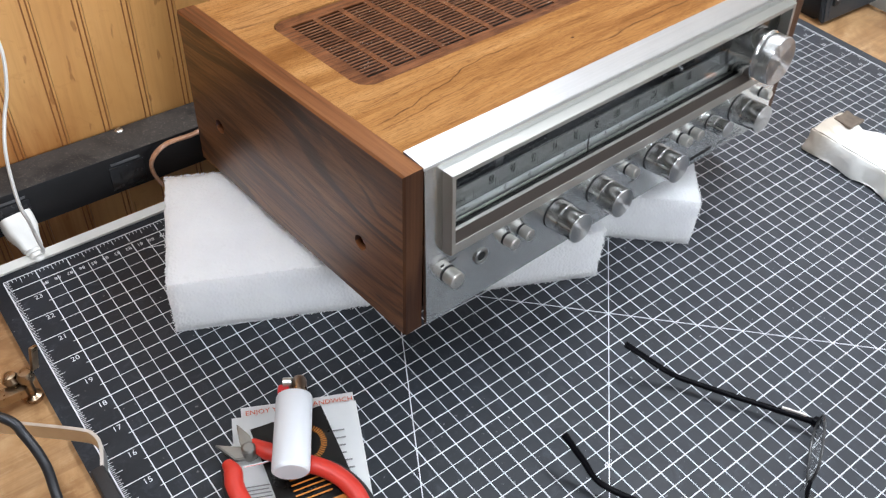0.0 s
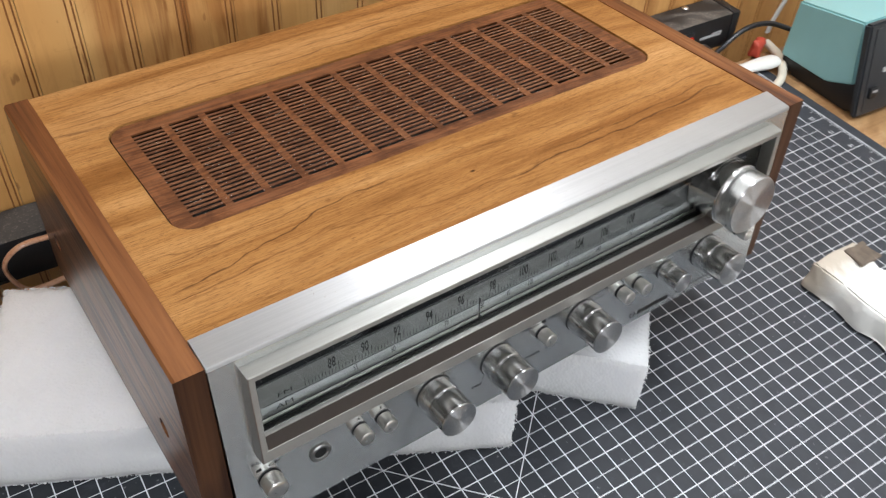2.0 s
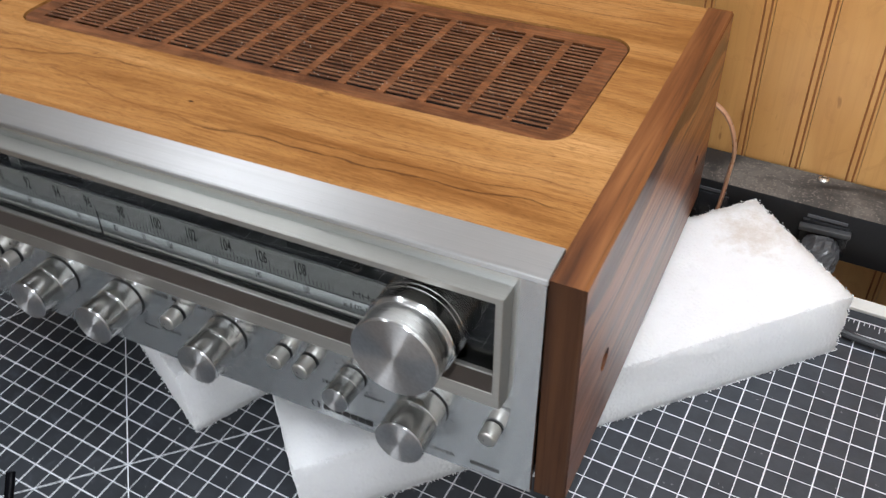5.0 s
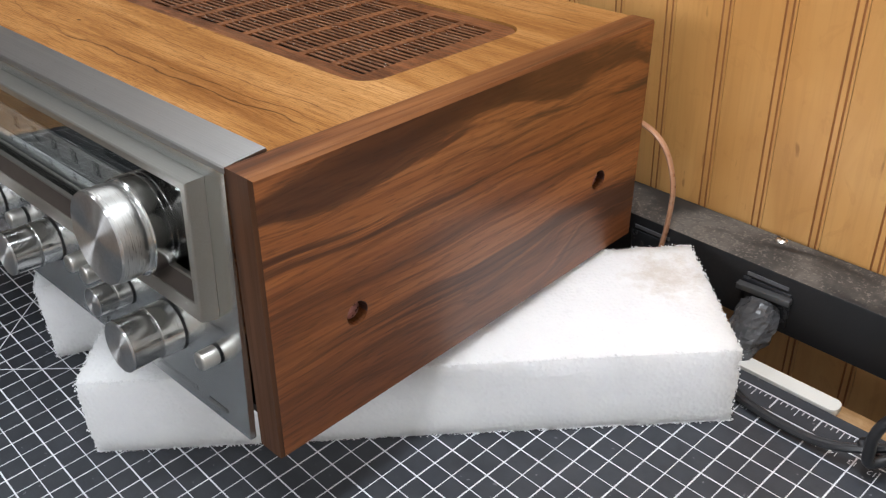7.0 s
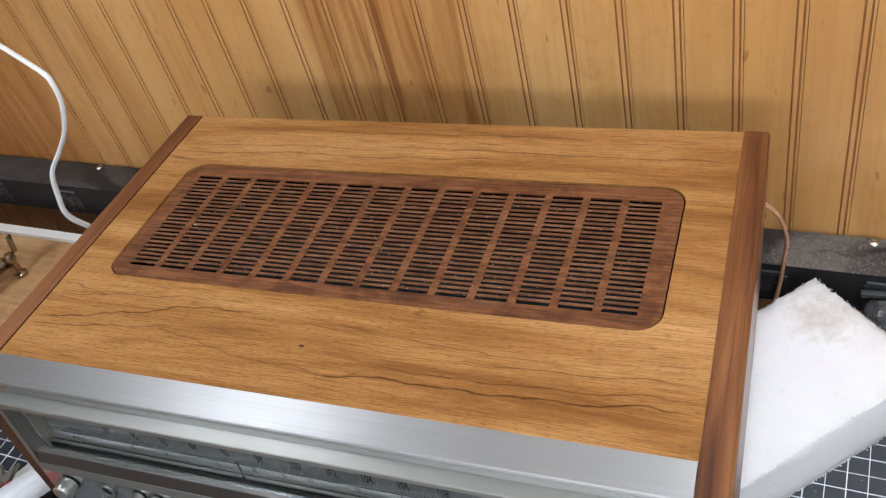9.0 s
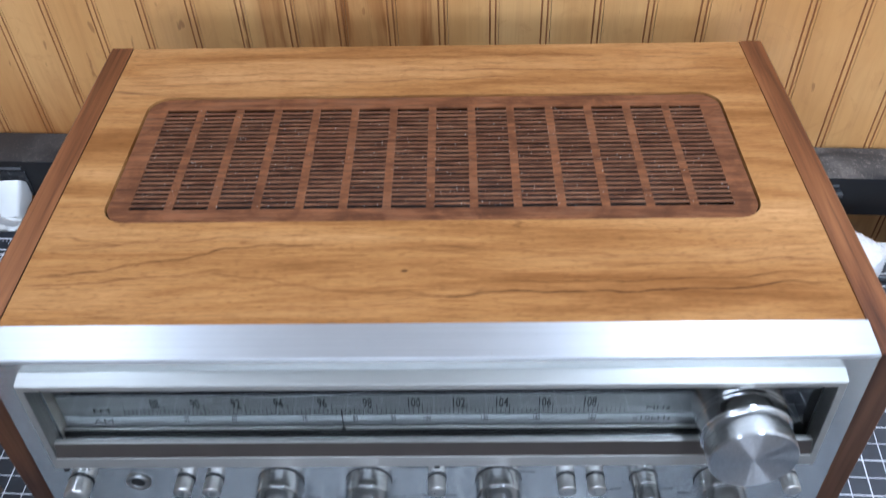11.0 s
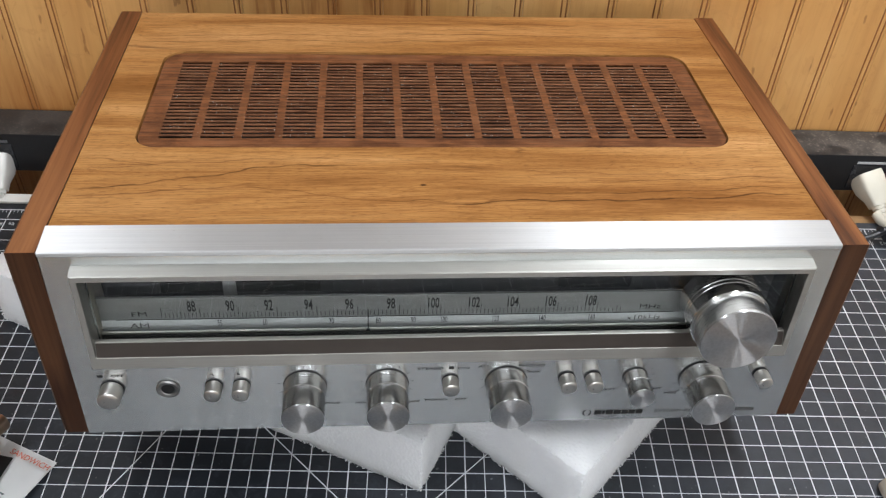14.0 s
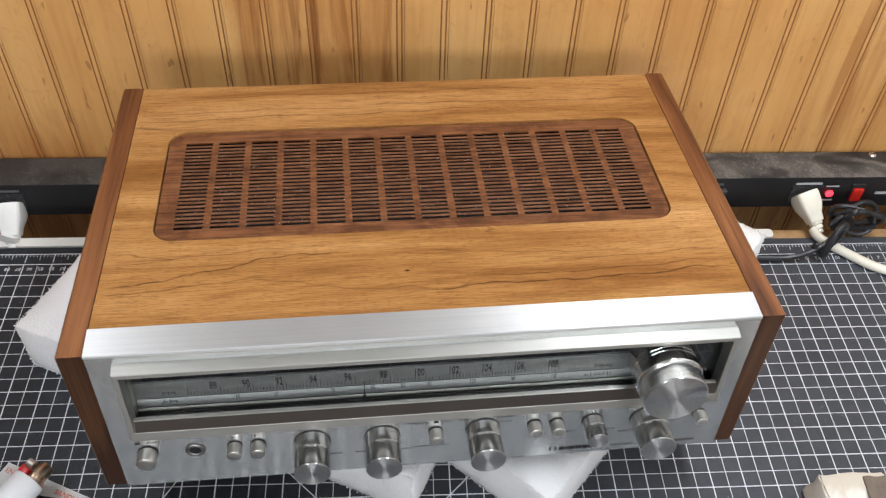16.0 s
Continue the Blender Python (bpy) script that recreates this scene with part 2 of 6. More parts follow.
# ---------------------------------------------------------------- materials
def veneer(name):
    """Light walnut veneer: fine short pores, soft bands, a few long wavy veins along x and one knot."""
    n = Nodes(name)
    bands = n.noise(n.coords((0.10, 1.0, 1.0)), 34.0, 5.0, 0.62, 0.5)
    patch = n.noise(n.coords((0.45, 1.0, 1.0)), 11.0, 3.0, 0.5)
    wob = n.noise(n.coords((0.35, 1.0, 1.0)), 10.0, 3.0, 0.5)
    comb = n.add("ShaderNodeCombineXYZ")
    n.link(wob, comb.inputs[1])

    def wavy(stretch):
        node = n.add("ShaderNodeVectorMath", operation="MULTIPLY_ADD")
        n.link(comb.outputs[0], node.inputs[0])
        node.inputs[1].default_value = (0, 0.012, 0)
        n.link(n.coords((stretch, 1.0, 1.0)), node.inputs[2])
        return node.outputs[0]

    lines = n.noise(wavy(0.026), 1350.0, 3.0, 0.66)
    pores = n.noise(wavy(0.085), 2300.0, 2.0, 0.5)
    warp = n.noise(n.coords((0.055, 1.0, 1.0)), 15.0, 4.0, 0.58, 0.35)
    vein = n.math("ABSOLUTE", n.math("SUBTRACT", n.math("FRACT", n.math("MULTIPLY", warp, 6.5)), 0.5))
    core = n.math("MULTIPLY", n.ramp(vein, (0.0, 1.0), (0.018, 0.0)), n.ramp(patch, (0.42, 0.0), (0.52, 1.0)))
    halo = n.math("MULTIPLY", n.ramp(vein, (0.0, 1.0), (0.12, 0.0)), n.ramp(patch, (0.44, 0.0), (0.60, 1.0)))
    col = n.ramp(bands, (0.34, (0.235, 0.106, 0.031)), (0.48, (0.400, 0.212, 0.074)), (0.68, (0.560, 0.335, 0.145)))
    col = n.mix(n.math("MULTIPLY", halo, 0.04), col, (0.165, 0.066, 0.020))
    col = n.mix(n.ramp(patch, (0.30, 0.30), (0.46, 0.0)), col, (0.215, 0.088, 0.026))
    col = n.mix(n.ramp(lines, (0.37, 0.56), (0.54, 0.0)), col, (0.150, 0.064, 0.020))
    col = n.mix(n.ramp(pores, (0.34, 0.50), (0.44, 0.0)), col, (0.080, 0.034, 0.011))
    col = n.mix(n.math("MULTIPLY", core, 0.55), col, (0.070, 0.027, 0.009))
    d = n.add("ShaderNodeVectorMath", operation="DISTANCE")
    n.link(n.coords((0.55, 1.0, 0.0)), d.inputs[0])
    d.inputs[1].default_value = (0.1886 * 0.55, 0.0563, 0.0)
    col = n.mix(n.ramp(n.math("MULTIPLY", d.outputs["Value"], 100.0), (0.05, 0.90), (0.13, 0.0)), col, (0.035, 0.014, 0.006))
    drift = n.noise(n.coords((0.16, 1.0, 1.0)), 20.0, 4.0, 0.6, 0.8)
    col = n.mix(n.ramp(drift, (0.54, 0.0), (0.70, 0.22)), col, (0.190, 0.072, 0.020))
    sx = n.add("ShaderNodeSeparateXYZ")
    n.link(n.coords(), sx.inputs[0])
    wobble = n.noise(n.coords((1.0, 0.0, 0.0)), 15.0, 3.0, 0.5)
    ragged = n.noise(n.coords((0.4, 1.0, 1.0)), 230.0, 3.0, 0.6)

    def vein(y0, slope, sway, x0, x1, wide, dark):
        """One long dark vein that wanders along x between x0 and x1."""
        line = n.math("ADD", n.math("ADD", n.math("MULTIPLY", sx.outputs["X"], slope), y0), n.math("MULTIPLY", n.math("SUBTRACT", wobble, 0.5), sway))
        off = n.math("ABSOLUTE", n.math("SUBTRACT", sx.outputs["Y"], line))
        off = n.math("ADD", off, n.math("MULTIPLY", n.math("SUBTRACT", ragged, 0.5), wide * 3.0))
        ends = n.ramp(sx.outputs["X"], (max(0.0, x0 - 0.02), 0.0), (x0 + 0.01, 1.0), (x1 - 0.02, 1.0), (x1 + 0.01, 0.0))
        off = n.math("MULTIPLY", off, 200.0)
        body = n.math("MULTIPLY", n.ramp(off, (wide * 60, 1.0), (wide * 300, 0.0)), ends)
        glow = n.math("MULTIPLY", n.ramp(off, (0.0, 1.0), (wide * 1600, 0.0)), ends)
        tinted = n.mix(n.math("MULTIPLY", glow, 0.22), col, (0.230, 0.100, 0.030))
        return n.mix(n.math("MULTIPLY", body, dark), tinted, (0.060, 0.024, 0.008))

    for y0, slope, sway, x0, x1, wide, dark in (
            (0.0330, 0.030, 0.022, 0.205, 0.400, 0.00055, 0.80), (0.0400, 0.030, 0.018, 0.250, 0.400, 0.00035, 0.65),
            (0.0540, 0.160, 0.030, 0.004, 0.150, 0.00050, 0.75), (0.0480, 0.080, 0.020, 0.000, 0.100, 0.00035, 0.60),
            (0.0620, -0.110, 0.024, 0.090, 0.215, 0.00030, 0.50), (0.0770, 0.030, 0.020, 0.010, 0.120, 0.00035, 0.50),
            (0.0540, 0.020, 0.016, 0.290, 0.400, 0.00035, 0.50), (0.0790, -0.040, 0.018, 0.170, 0.330, 0.00030, 0.45),
            (0.2260, 0.020, 0.016, 0.020, 0.260, 0.00045, 0.60), (0.2440, -0.015, 0.012, 0.180, 0.400, 0.00045, 0.60),
            (0.2360, 0.010, 0.014, 0.000, 0.170, 0.00030, 0.50), (0.2550, 0.012, 0.012, 0.060, 0.300, 0.00035, 0.50)):
        col = vein(y0, slope, sway, x0, x1, wide, dark)
    col = n.mix(1.0, col, (0.88, 0.775, 0.665), "MULTIPLY")
    n.set(color=col, rough=n.ramp(lines, (0.3, 0.72), (0.6, 0.60)), spec=0.06)
    n.bump(n.math("ADD", lines, n.math("MULTIPLY", pores, 0.7)), 0.4, 0.0004)
    return n.mat


def walnut(name, tone=(1.0, 1.0, 1.0)):
    """Oiled walnut with long drifting dark streaks along y and short dark pores."""
    n = Nodes(name)
    sway = n.noise(n.coords((1.0, 0.30, 1.0), rot=(0.10, 0, 0)), 9.0, 3.0, 0.5)
    comb = n.add("ShaderNodeCombineXYZ")
    n.link(sway, comb.inputs[2])

    def drift(stretch, lean, amount):
        node = n.add("ShaderNodeVectorMath", operation="MULTIPLY_ADD")
        n.link(comb.outputs[0], node.inputs[0])
        node.inputs[1].default_value = (0, 0, amount)
        n.link(n.coords((1.0, stretch, 1.0), rot=(lean, 0, 0)), node.inputs[2])
        return node.outputs[0]

    bands = n.noise(drift(0.05, 0.03, 0.05), 44.0, 6.0, 0.64, 0.5)
    streak = n.noise(drift(0.075, 0.03, 0.10), 40.0, 5.0, 0.58, 0.8)
    tone_low = n.noise(drift(0.25, 0.12, 0.04), 9.0, 2.0, 0.5)
    fine = n.noise(n.coords((1.0, 0.03, 1.0), rot=(0.07, 0, 0)), 520.0, 3.0, 0.62)
    pores = n.noise(n.coords((1.0, 0.085, 1.0), rot=(0.07, 0, 0)), 900.0, 2.0, 0.5)
    col = n.ramp(bands, (0.34, (0.105, 0.037, 0.013)), (0.47, (0.240, 0.090, 0.029)), (0.58, (0.350, 0.140, 0.047)), (0.70, (0.450, 0.200, 0.075)))
    col = n.mix(n.ramp(tone_low, (0.38, 0.62), (0.58, 0.0)), col, (0.120, 0.046, 0.017))
    col = n.mix(n.ramp(streak, (0.35, 0.92), (0.44, 0.72), (0.49, 0.0)), col, (0.033, 0.012, 0.006))
    seam = n.noise(drift(0.022, 0.05, 0.10), 190.0, 4.0, 0.66)
    col = n.mix(n.ramp(seam, (0.36, 0.62), (0.46, 0.0)), col, (0.060, 0.021, 0.008))
    col = n.mix(n.ramp(seam, (0.56, 0.0), (0.70, 0.35)), col, (0.430, 0.190, 0.074))
    col = n.mix(n.ramp(fine, (0.36, 0.42), (0.54, 0.0)), col, (0.058, 0.022, 0.009))
    col = n.mix(n.ramp(pores, (0.32, 0.35), (0.43, 0.0)), col, (0.018, 0.008, 0.004))
    col = n.mix(1.0, col, tone, "MULTIPLY")
    n.set(color=col, rough=n.ramp(fine, (0.3, 0.50), (0.6, 0.40)), spec=0.35, coat=0.50, crough=0.26)
    n.bump(n.math("ADD", fine, pores), 0.16, 0.0003)
    return n.mat


INCH = 0.0254
m_veneer = veneer("light_walnut_veneer")
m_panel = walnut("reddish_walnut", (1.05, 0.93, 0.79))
# left panel: olive walnut with the shade of its side in the tone
m_panel_shaded = walnut("shaded_olive_walnut", (0.58, 0.60, 0.58))
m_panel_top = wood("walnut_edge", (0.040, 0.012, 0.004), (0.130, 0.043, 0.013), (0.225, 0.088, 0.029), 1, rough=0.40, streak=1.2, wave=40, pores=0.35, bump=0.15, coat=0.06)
# front edges of the same walnut, coloured far darker against the frontal light
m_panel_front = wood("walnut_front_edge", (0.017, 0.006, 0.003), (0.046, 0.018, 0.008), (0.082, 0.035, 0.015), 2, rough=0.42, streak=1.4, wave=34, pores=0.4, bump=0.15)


def dusty_walnut(name, dark, light, dust, shift=0.0):
    """Old walnut along x under an uneven film of brown dust."""
    n = Nodes(name)
    grain = n.noise(n.coords((0.05, 1.0, 1.0), shift), 520.0, 4.0, 0.66)
    blotch = n.noise(n.coords((0.7, 1.0, 1.0), shift), 60.0, 5.0, 0.66, 0.6)
    grit = n.noise(n.coords((1, 1, 1), shift), 1500.0, 2.0, 0.6)
    col = n.ramp(grain, (0.32, dark), (0.66, light))
    col = n.mix(n.ramp(blotch, (0.36, 0.55), (0.52, 0.0)), col, tuple(c * 0.6 for c in dark))
    col = n.mix(n.ramp(n.math("ADD", n.math("MULTIPLY", blotch, 0.6), n.math("MULTIPLY", grit, 0.4)), (0.50, 0.0), (0.64, dust)), col, (0.215, 0.115, 0.062))
    n.set(color=col, rough=n.ramp(grit, (0.3, 0.50), (0.7, 0.72)), spec=0.2)
    n.bump(n.math("ADD", grain, grit), 0.35, 0.0004)
    return n.mat


m_grille = dusty_walnut("walnut_grille", (0.070, 0.023, 0.008), (0.215, 0.078, 0.027), 0.34)
m_slat = dusty_walnut("dusty_walnut_slat", (0.066, 0.024, 0.010), (0.180, 0.072, 0.032), 0.60, 3.0)
m_alu = brushed("brushed_aluminium", (0.70, 0.72, 0.72), 0.25, 0.93, (0, 1, 1), contrast=0.03, bump=0.0, spread=0.012)
m_alu_top = brushed("brushed_aluminium_top", (0.52, 0.515, 0.51), 0.49, 0.90, (0, 1, 0.15))
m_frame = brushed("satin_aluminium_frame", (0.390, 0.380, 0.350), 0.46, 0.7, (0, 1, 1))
m_chrome = plain("polished_aluminium", (0.86, 0.86, 0.85), 0.13, 1.0, 0.05, 90, 0.0)
m_satin = plain("satin_aluminium", (0.66, 0.64, 0.60), 0.32, 1.0, 0.08, 150, 0.05)
m_black = plain("black_plastic", (0.012, 0.012, 0.013), 0.42, 0.0, 0.2, 120, 0.08)
m_rubber = plain("black_rubber", (0.014, 0.014, 0.015), 0.55, 0.0, 0.2, 200, 0.1)
m_inside = plain("dark_interior", (0.006, 0.006, 0.006), 0.8, 0.0, 0.2, 80, 0.0)
m_brownsill = plain("brown_anodised_band", (0.112, 0.092, 0.080), 0.42, 0.2, 0.08, 200, 0.03)
m_print = plain("black_print", (0.012, 0.012, 0.012), 0.6, 0.0, 0.1, 100, 0.0)
m_greyprint = plain("worn_grey_print", (0.09, 0.09, 0.09), 0.6, 0.0, 0.1, 100, 0.0)
m_dustspeck = plain("pale_dust", (0.40, 0.36, 0.32), 0.9, 0.0, 0.3, 300, 0.0)


def turned_cap():
    n = Nodes("turned_aluminium_cap")
    t = n.add("ShaderNodeTangent", direction_type="RADIAL", axis="Y")
    n.link(t.outputs[0], n.bsdf.inputs["Tangent"])
    f = n.noise(n.coords(), 700.0, 2.0)
    n.set(color=n.ramp(f, (0.3, (0.53, 0.53, 0.53)), (0.7, (0.62, 0.62, 0.62))), metal=1.0, rough=0.30, aniso=1.0, arot=0.25)
    return n.mat


def turned_side(name, soft, aniso=0.35, tone=1.0):
    n = Nodes(name)
    t = n.add("ShaderNodeTangent", direction_type="RADIAL", axis="Y")
    n.link(t.outputs[0], n.bsdf.inputs["Tangent"])
    f = n.noise(n.coords((1, 30, 1)), 90.0, 3.0)
    n.set(color=n.ramp(f, (0.3, (0.69 * tone, 0.69 * tone, 0.685 * tone)), (0.7, (0.73 * tone, 0.73 * tone, 0.72 * tone))), metal=1.0, rough=n.ramp(f, (0.3, soft), (0.7, soft + 0.02)), aniso=aniso, arot=0.25)
    return n.mat


m_cap = turned_cap()
m_side = turned_side("turned_aluminium_side", 0.13)
m_side_satin = turned_side("satin_turned_side", 0.27)


def dial_material():
    n = Nodes("silver_dial_plate")
    f = n.noise(n.coords((6, 60, 60)), 8.0, 3.0)
    n.set(color=n.ramp(f, (0.3, (0.37, 0.375, 0.37)), (0.7, (0.43, 0.435, 0.43))), rough=0.40, metal=0.92)
    return n.mat


m_dial = dial_material()
m_glass = Nodes("window_glass").set(color=(0.82, 0.835, 0.82), rough=0.015, trans=1.0, ior=1.5)

# ---------------------------------------------------------------- setting: room, bench, wall
WALL_Y = 0.695
BENCH_Z = -0.004



def bench_top():
    """Worn plywood: faint grain along x under blotches, brown stains and pale scuffs."""
    n = Nodes("worn_plywood_bench")
    grain = n.noise(n.coords((0.06, 1.0, 1.0)), 120.0, 5.0, 0.64, 0.4)
    blotch = n.noise(n.coords(), 22.0, 6.0, 0.66, 0.8)
    stain = n.noise(n.coords((1, 1.4, 1)), 7.0, 5.0, 0.62, 1.0)
    scuff = n.noise(n.coords((0.6, 1, 1), rot=(0, 0, 0.4)), 70.0, 6.0, 0.72, 0.6)
    col = n.ramp(blotch, (0.32, (0.300, 0.155, 0.062)), (0.52, (0.450, 0.262, 0.118)), (0.70, (0.560, 0.360, 0.185)))
    col = n.mix(n.ramp(grain, (0.38, 0.45), (0.54, 0.0)), col, (0.225, 0.105, 0.040))
    col = n.mix(n.ramp(stain, (0.36, 0.60), (0.47, 0.0)), col, (0.190, 0.090, 0.038))
    col = n.mix(n.ramp(scuff, (0.56, 0.0), (0.70, 0.40)), col, (0.620, 0.440, 0.260))
    n.set(color=col, rough=n.ramp(blotch, (0.3, 0.40), (0.7, 0.62)), spec=0.35)
    n.bump(n.math("ADD", grain, scuff), 0.15, 0.0006)
    return n.mat


m_bench = bench_top()
m_shed = plain("grey_painted_board", (0.20, 0.195, 0.185), 0.8, 0.0, 0.08, 40, 0.15)
m_plaster = plain("off_white_plaster", (0.72, 0.71, 0.68), 0.85, 0.0, 0.06, 40, 0.15)
m_ceiling = plain("white_ceiling", (0.78, 0.78, 0.76), 0.9, 0.0, 0.04, 30, 0.1)
m_floor = plain("grey_concrete_floor", (0.16, 0.155, 0.15), 0.75, 0.0, 0.15, 12, 0.1)


def panelling(name):
    """Varnished blond plywood panelling with a brown streaked stretch and reddish flames."""
    n = Nodes(name)
    geo = n.add("ShaderNodeNewGeometry")
    sep = n.add("ShaderNodeSeparateXYZ")
    n.link(geo.outputs["Position"], sep.inputs[0])
    along = n.math("ADD", n.math("MULTIPLY", sep.outputs["X"], 0.5), 0.5)
    up = n.math("ADD", n.math("MULTIPLY", sep.outputs["Z"], 1.0), 0.3)

    def place(scale, lean):
        mp = n.add("ShaderNodeMapping")
        mp.inputs["Scale"].default_value = scale
        mp.inputs["Rotation"].default_value = (0, lean, 0)
        n.link(geo.outputs["Position"], mp.inputs["Vector"])
        return mp.outputs["Vector"]

    cloud = n.noise(place((1, 1, 0.55), 0.25), 7.0, 4.0, 0.55, 0.5)
    figure = n.noise(place((1, 1, 0.16), 0.16), 17.0, 5.0, 0.6, 1.2)
    fine = n.noise(place((1, 1, 0.035), 0.05), 300.0, 3.0, 0.6)
    lines = n.noise(place((1, 1, 0.045), 0.03), 70.0, 4.0, 0.62, 0.6)
    flame = n.noise(place((1, 1, 0.22), 0.12), 26.0, 4.0, 0.6, 1.5)
    curl = n.noise(place((1, 1, 0.8), 0.6), 34.0, 4.0, 0.6, 2.2)
    specks = n.noise(place((1, 1, 0.28), 0.1), 150.0, 2.0, 0.4)
    col = n.ramp(cloud, (0.32, (0.560, 0.272, 0.080)), (0.50, (0.640, 0.335, 0.112)), (0.68, (0.715, 0.410, 0.155)))
    col = n.mix(n.ramp(figure, (0.50, 0.0), (0.66, 0.40)), col, (0.470, 0.210, 0.058))
    col = n.mix(n.ramp(curl, (0.58, 0.0), (0.64, 0.22), (0.70, 0.0)), col, (0.430, 0.190, 0.055))
    col = n.mix(n.ramp(fine, (0.36, 0.14), (0.50, 0.0)), col, (0.360, 0.150, 0.042))
    col = n.mix(n.ramp(specks, (0.715, 0.0), (0.755, 0.60)), col, (0.250, 0.095, 0.026))
    brown = n.ramp(along, (0.626, 0.0), (0.633, 1.0), (0.694, 1.0), (0.703, 0.0))
    col = n.mix(n.math("MULTIPLY", brown, n.ramp(flame, (0.36, 0.25), (0.58, 0.80))), col, (0.440, 0.185, 0.052))
    col = n.mix(n.math("MULTIPLY", brown, n.ramp(lines, (0.50, 0.0), (0.60, 0.70))), col, (0.255, 0.082, 0.020))
    east = n.ramp(along, (0.893, 0.0), (0.900, 0.8), (0.925, 0.7), (0.940, 0.0))
    col = n.mix(n.math("MULTIPLY", east, n.ramp(lines, (0.42, 0.1), (0.56, 0.85))), col, (0.360, 0.140, 0.036))
    # reddish west end, its colour also darkened in place of dimmer light there
    west = n.ramp(along, (0.43, 1.0), (0.525, 0.0))
    col = n.mix(n.math("MULTIPLY", west, n.ramp(flame, (0.38, 0.55), (0.60, 0.95))), col, (0.345, 0.128, 0.034))
    col = n.mix(n.math("MULTIPLY", west, n.ramp(lines, (0.52, 0.0), (0.62, 0.5))), col, (0.270, 0.090, 0.022))
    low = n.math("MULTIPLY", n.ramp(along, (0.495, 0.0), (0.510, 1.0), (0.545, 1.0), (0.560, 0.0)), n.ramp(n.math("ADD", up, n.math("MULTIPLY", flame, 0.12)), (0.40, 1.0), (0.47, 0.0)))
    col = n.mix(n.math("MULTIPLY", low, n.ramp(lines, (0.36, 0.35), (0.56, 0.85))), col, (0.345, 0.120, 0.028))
    n.set(color=col, rough=n.ramp(cloud, (0.3, 0.34), (0.7, 0.44)), spec=0.4, coat=0.12, crough=0.25)
    n.bump(n.math("ADD", fine, n.math("MULTIPLY", figure, 0.6)), 0.06, 0.0005)
    return n.mat


m_plank = panelling("varnished_pine_panelling")
m_groove = plain("brown_groove_stain", (0.300, 0.115, 0.032), 0.7, 0.0, 0.25, 60, 0.0)
m_white_trim = plain("painted_white_trim", (0.74, 0.72, 0.67), 0.5, 0.0, 0.08, 30, 0.1)

solo("floor", boxes((-2.2, 1.4, -3.2, 1.0, -0.80, -0.75)), m_floor, "grey concrete workshop floor", "floor", kind="structure")
solo("ceiling", boxes((-2.2, 1.4, -3.2, 1.0, 1.65, 1.70)), m_ceiling, "plain white ceiling", "ceiling", kind="structure")
solo("wall_south", boxes((-2.2, 1.4, -3.25, -3.2, -0.75, 1.65)), m_shed, "plain grey painted board wall", "wall", kind="structure")
solo("wall_west", boxes((-1.25, -1.2, -3.2, 0.75, -0.75, 1.65)), m_shed, "plain grey painted board wall", "wall", kind="structure")

wall_east = solo("wall_east", boxes((1.13, 1.20, -3.2, 0.75, -0.75, 1.65)), m_plaster, "off-white painted side wall", "wall", kind="structure")
trunking = thing("cable_trunking", "long off-white plastic cable trunking along the side wall", "trunking", at=(1.112, -0.27, -0.0125))
TK = -Vector((1.112, -0.27, -0.0125))
part("channel", boxes((1.099, 1.1295, -1.2, 0.66, -0.045, 0.016), bevel=0.002), m_white_trim, trunking, at=TK)
part("lid", boxes((1.095, 1.1292, -1.2, 0.66, 0.0162, 0.0205), bevel=0.0015), m_white_trim, trunking, "clip-on lid", at=TK)

bench = thing("workbench_top", "worn light plywood workbench top", "workbench", at=(0.0475, 0.19, -0.04))
BK = -Vector((0.0475, 0.19, -0.04))
part("board", boxes((-0.95, 1.040, -0.245, 0.6340, -0.04, BENCH_Z), bevel=0.0015), m_bench, bench, at=BK)
part("front_lipping", boxes((-0.95, 1.0455, -0.251, -0.2455, -0.04, BENCH_Z - 0.0002), bevel=0.001), m_bench, bench, "solid wood lipping", at=BK)
part("side_lipping", boxes((1.0402, 1.0455, -0.2452, 0.6340, -0.04, BENCH_Z - 0.0002), bevel=0.001), m_bench, bench, "solid wood lipping", at=BK)

# beadboard: one plank per 38 mm, each with a bead between two fine grooves
wall_north = solo("wall_north", boxes((-1.2, 1.13, WALL_Y + 0.012, WALL_Y + 0.06, -0.75, 0.42)), m_groove, "wall behind the varnished pine beadboard", "wall", kind="structure")
PITCH = 0.0381
# unseen; added so the polished knobs mirror pale wall instead of orange wood
solo("wall_north_upper", boxes((-1.2, 1.13, WALL_Y + 0.004, WALL_Y + 0.06, 0.4205, 1.65)), m_plaster, "plain off-white wall added unseen above the panelling", "wall", kind="structure")


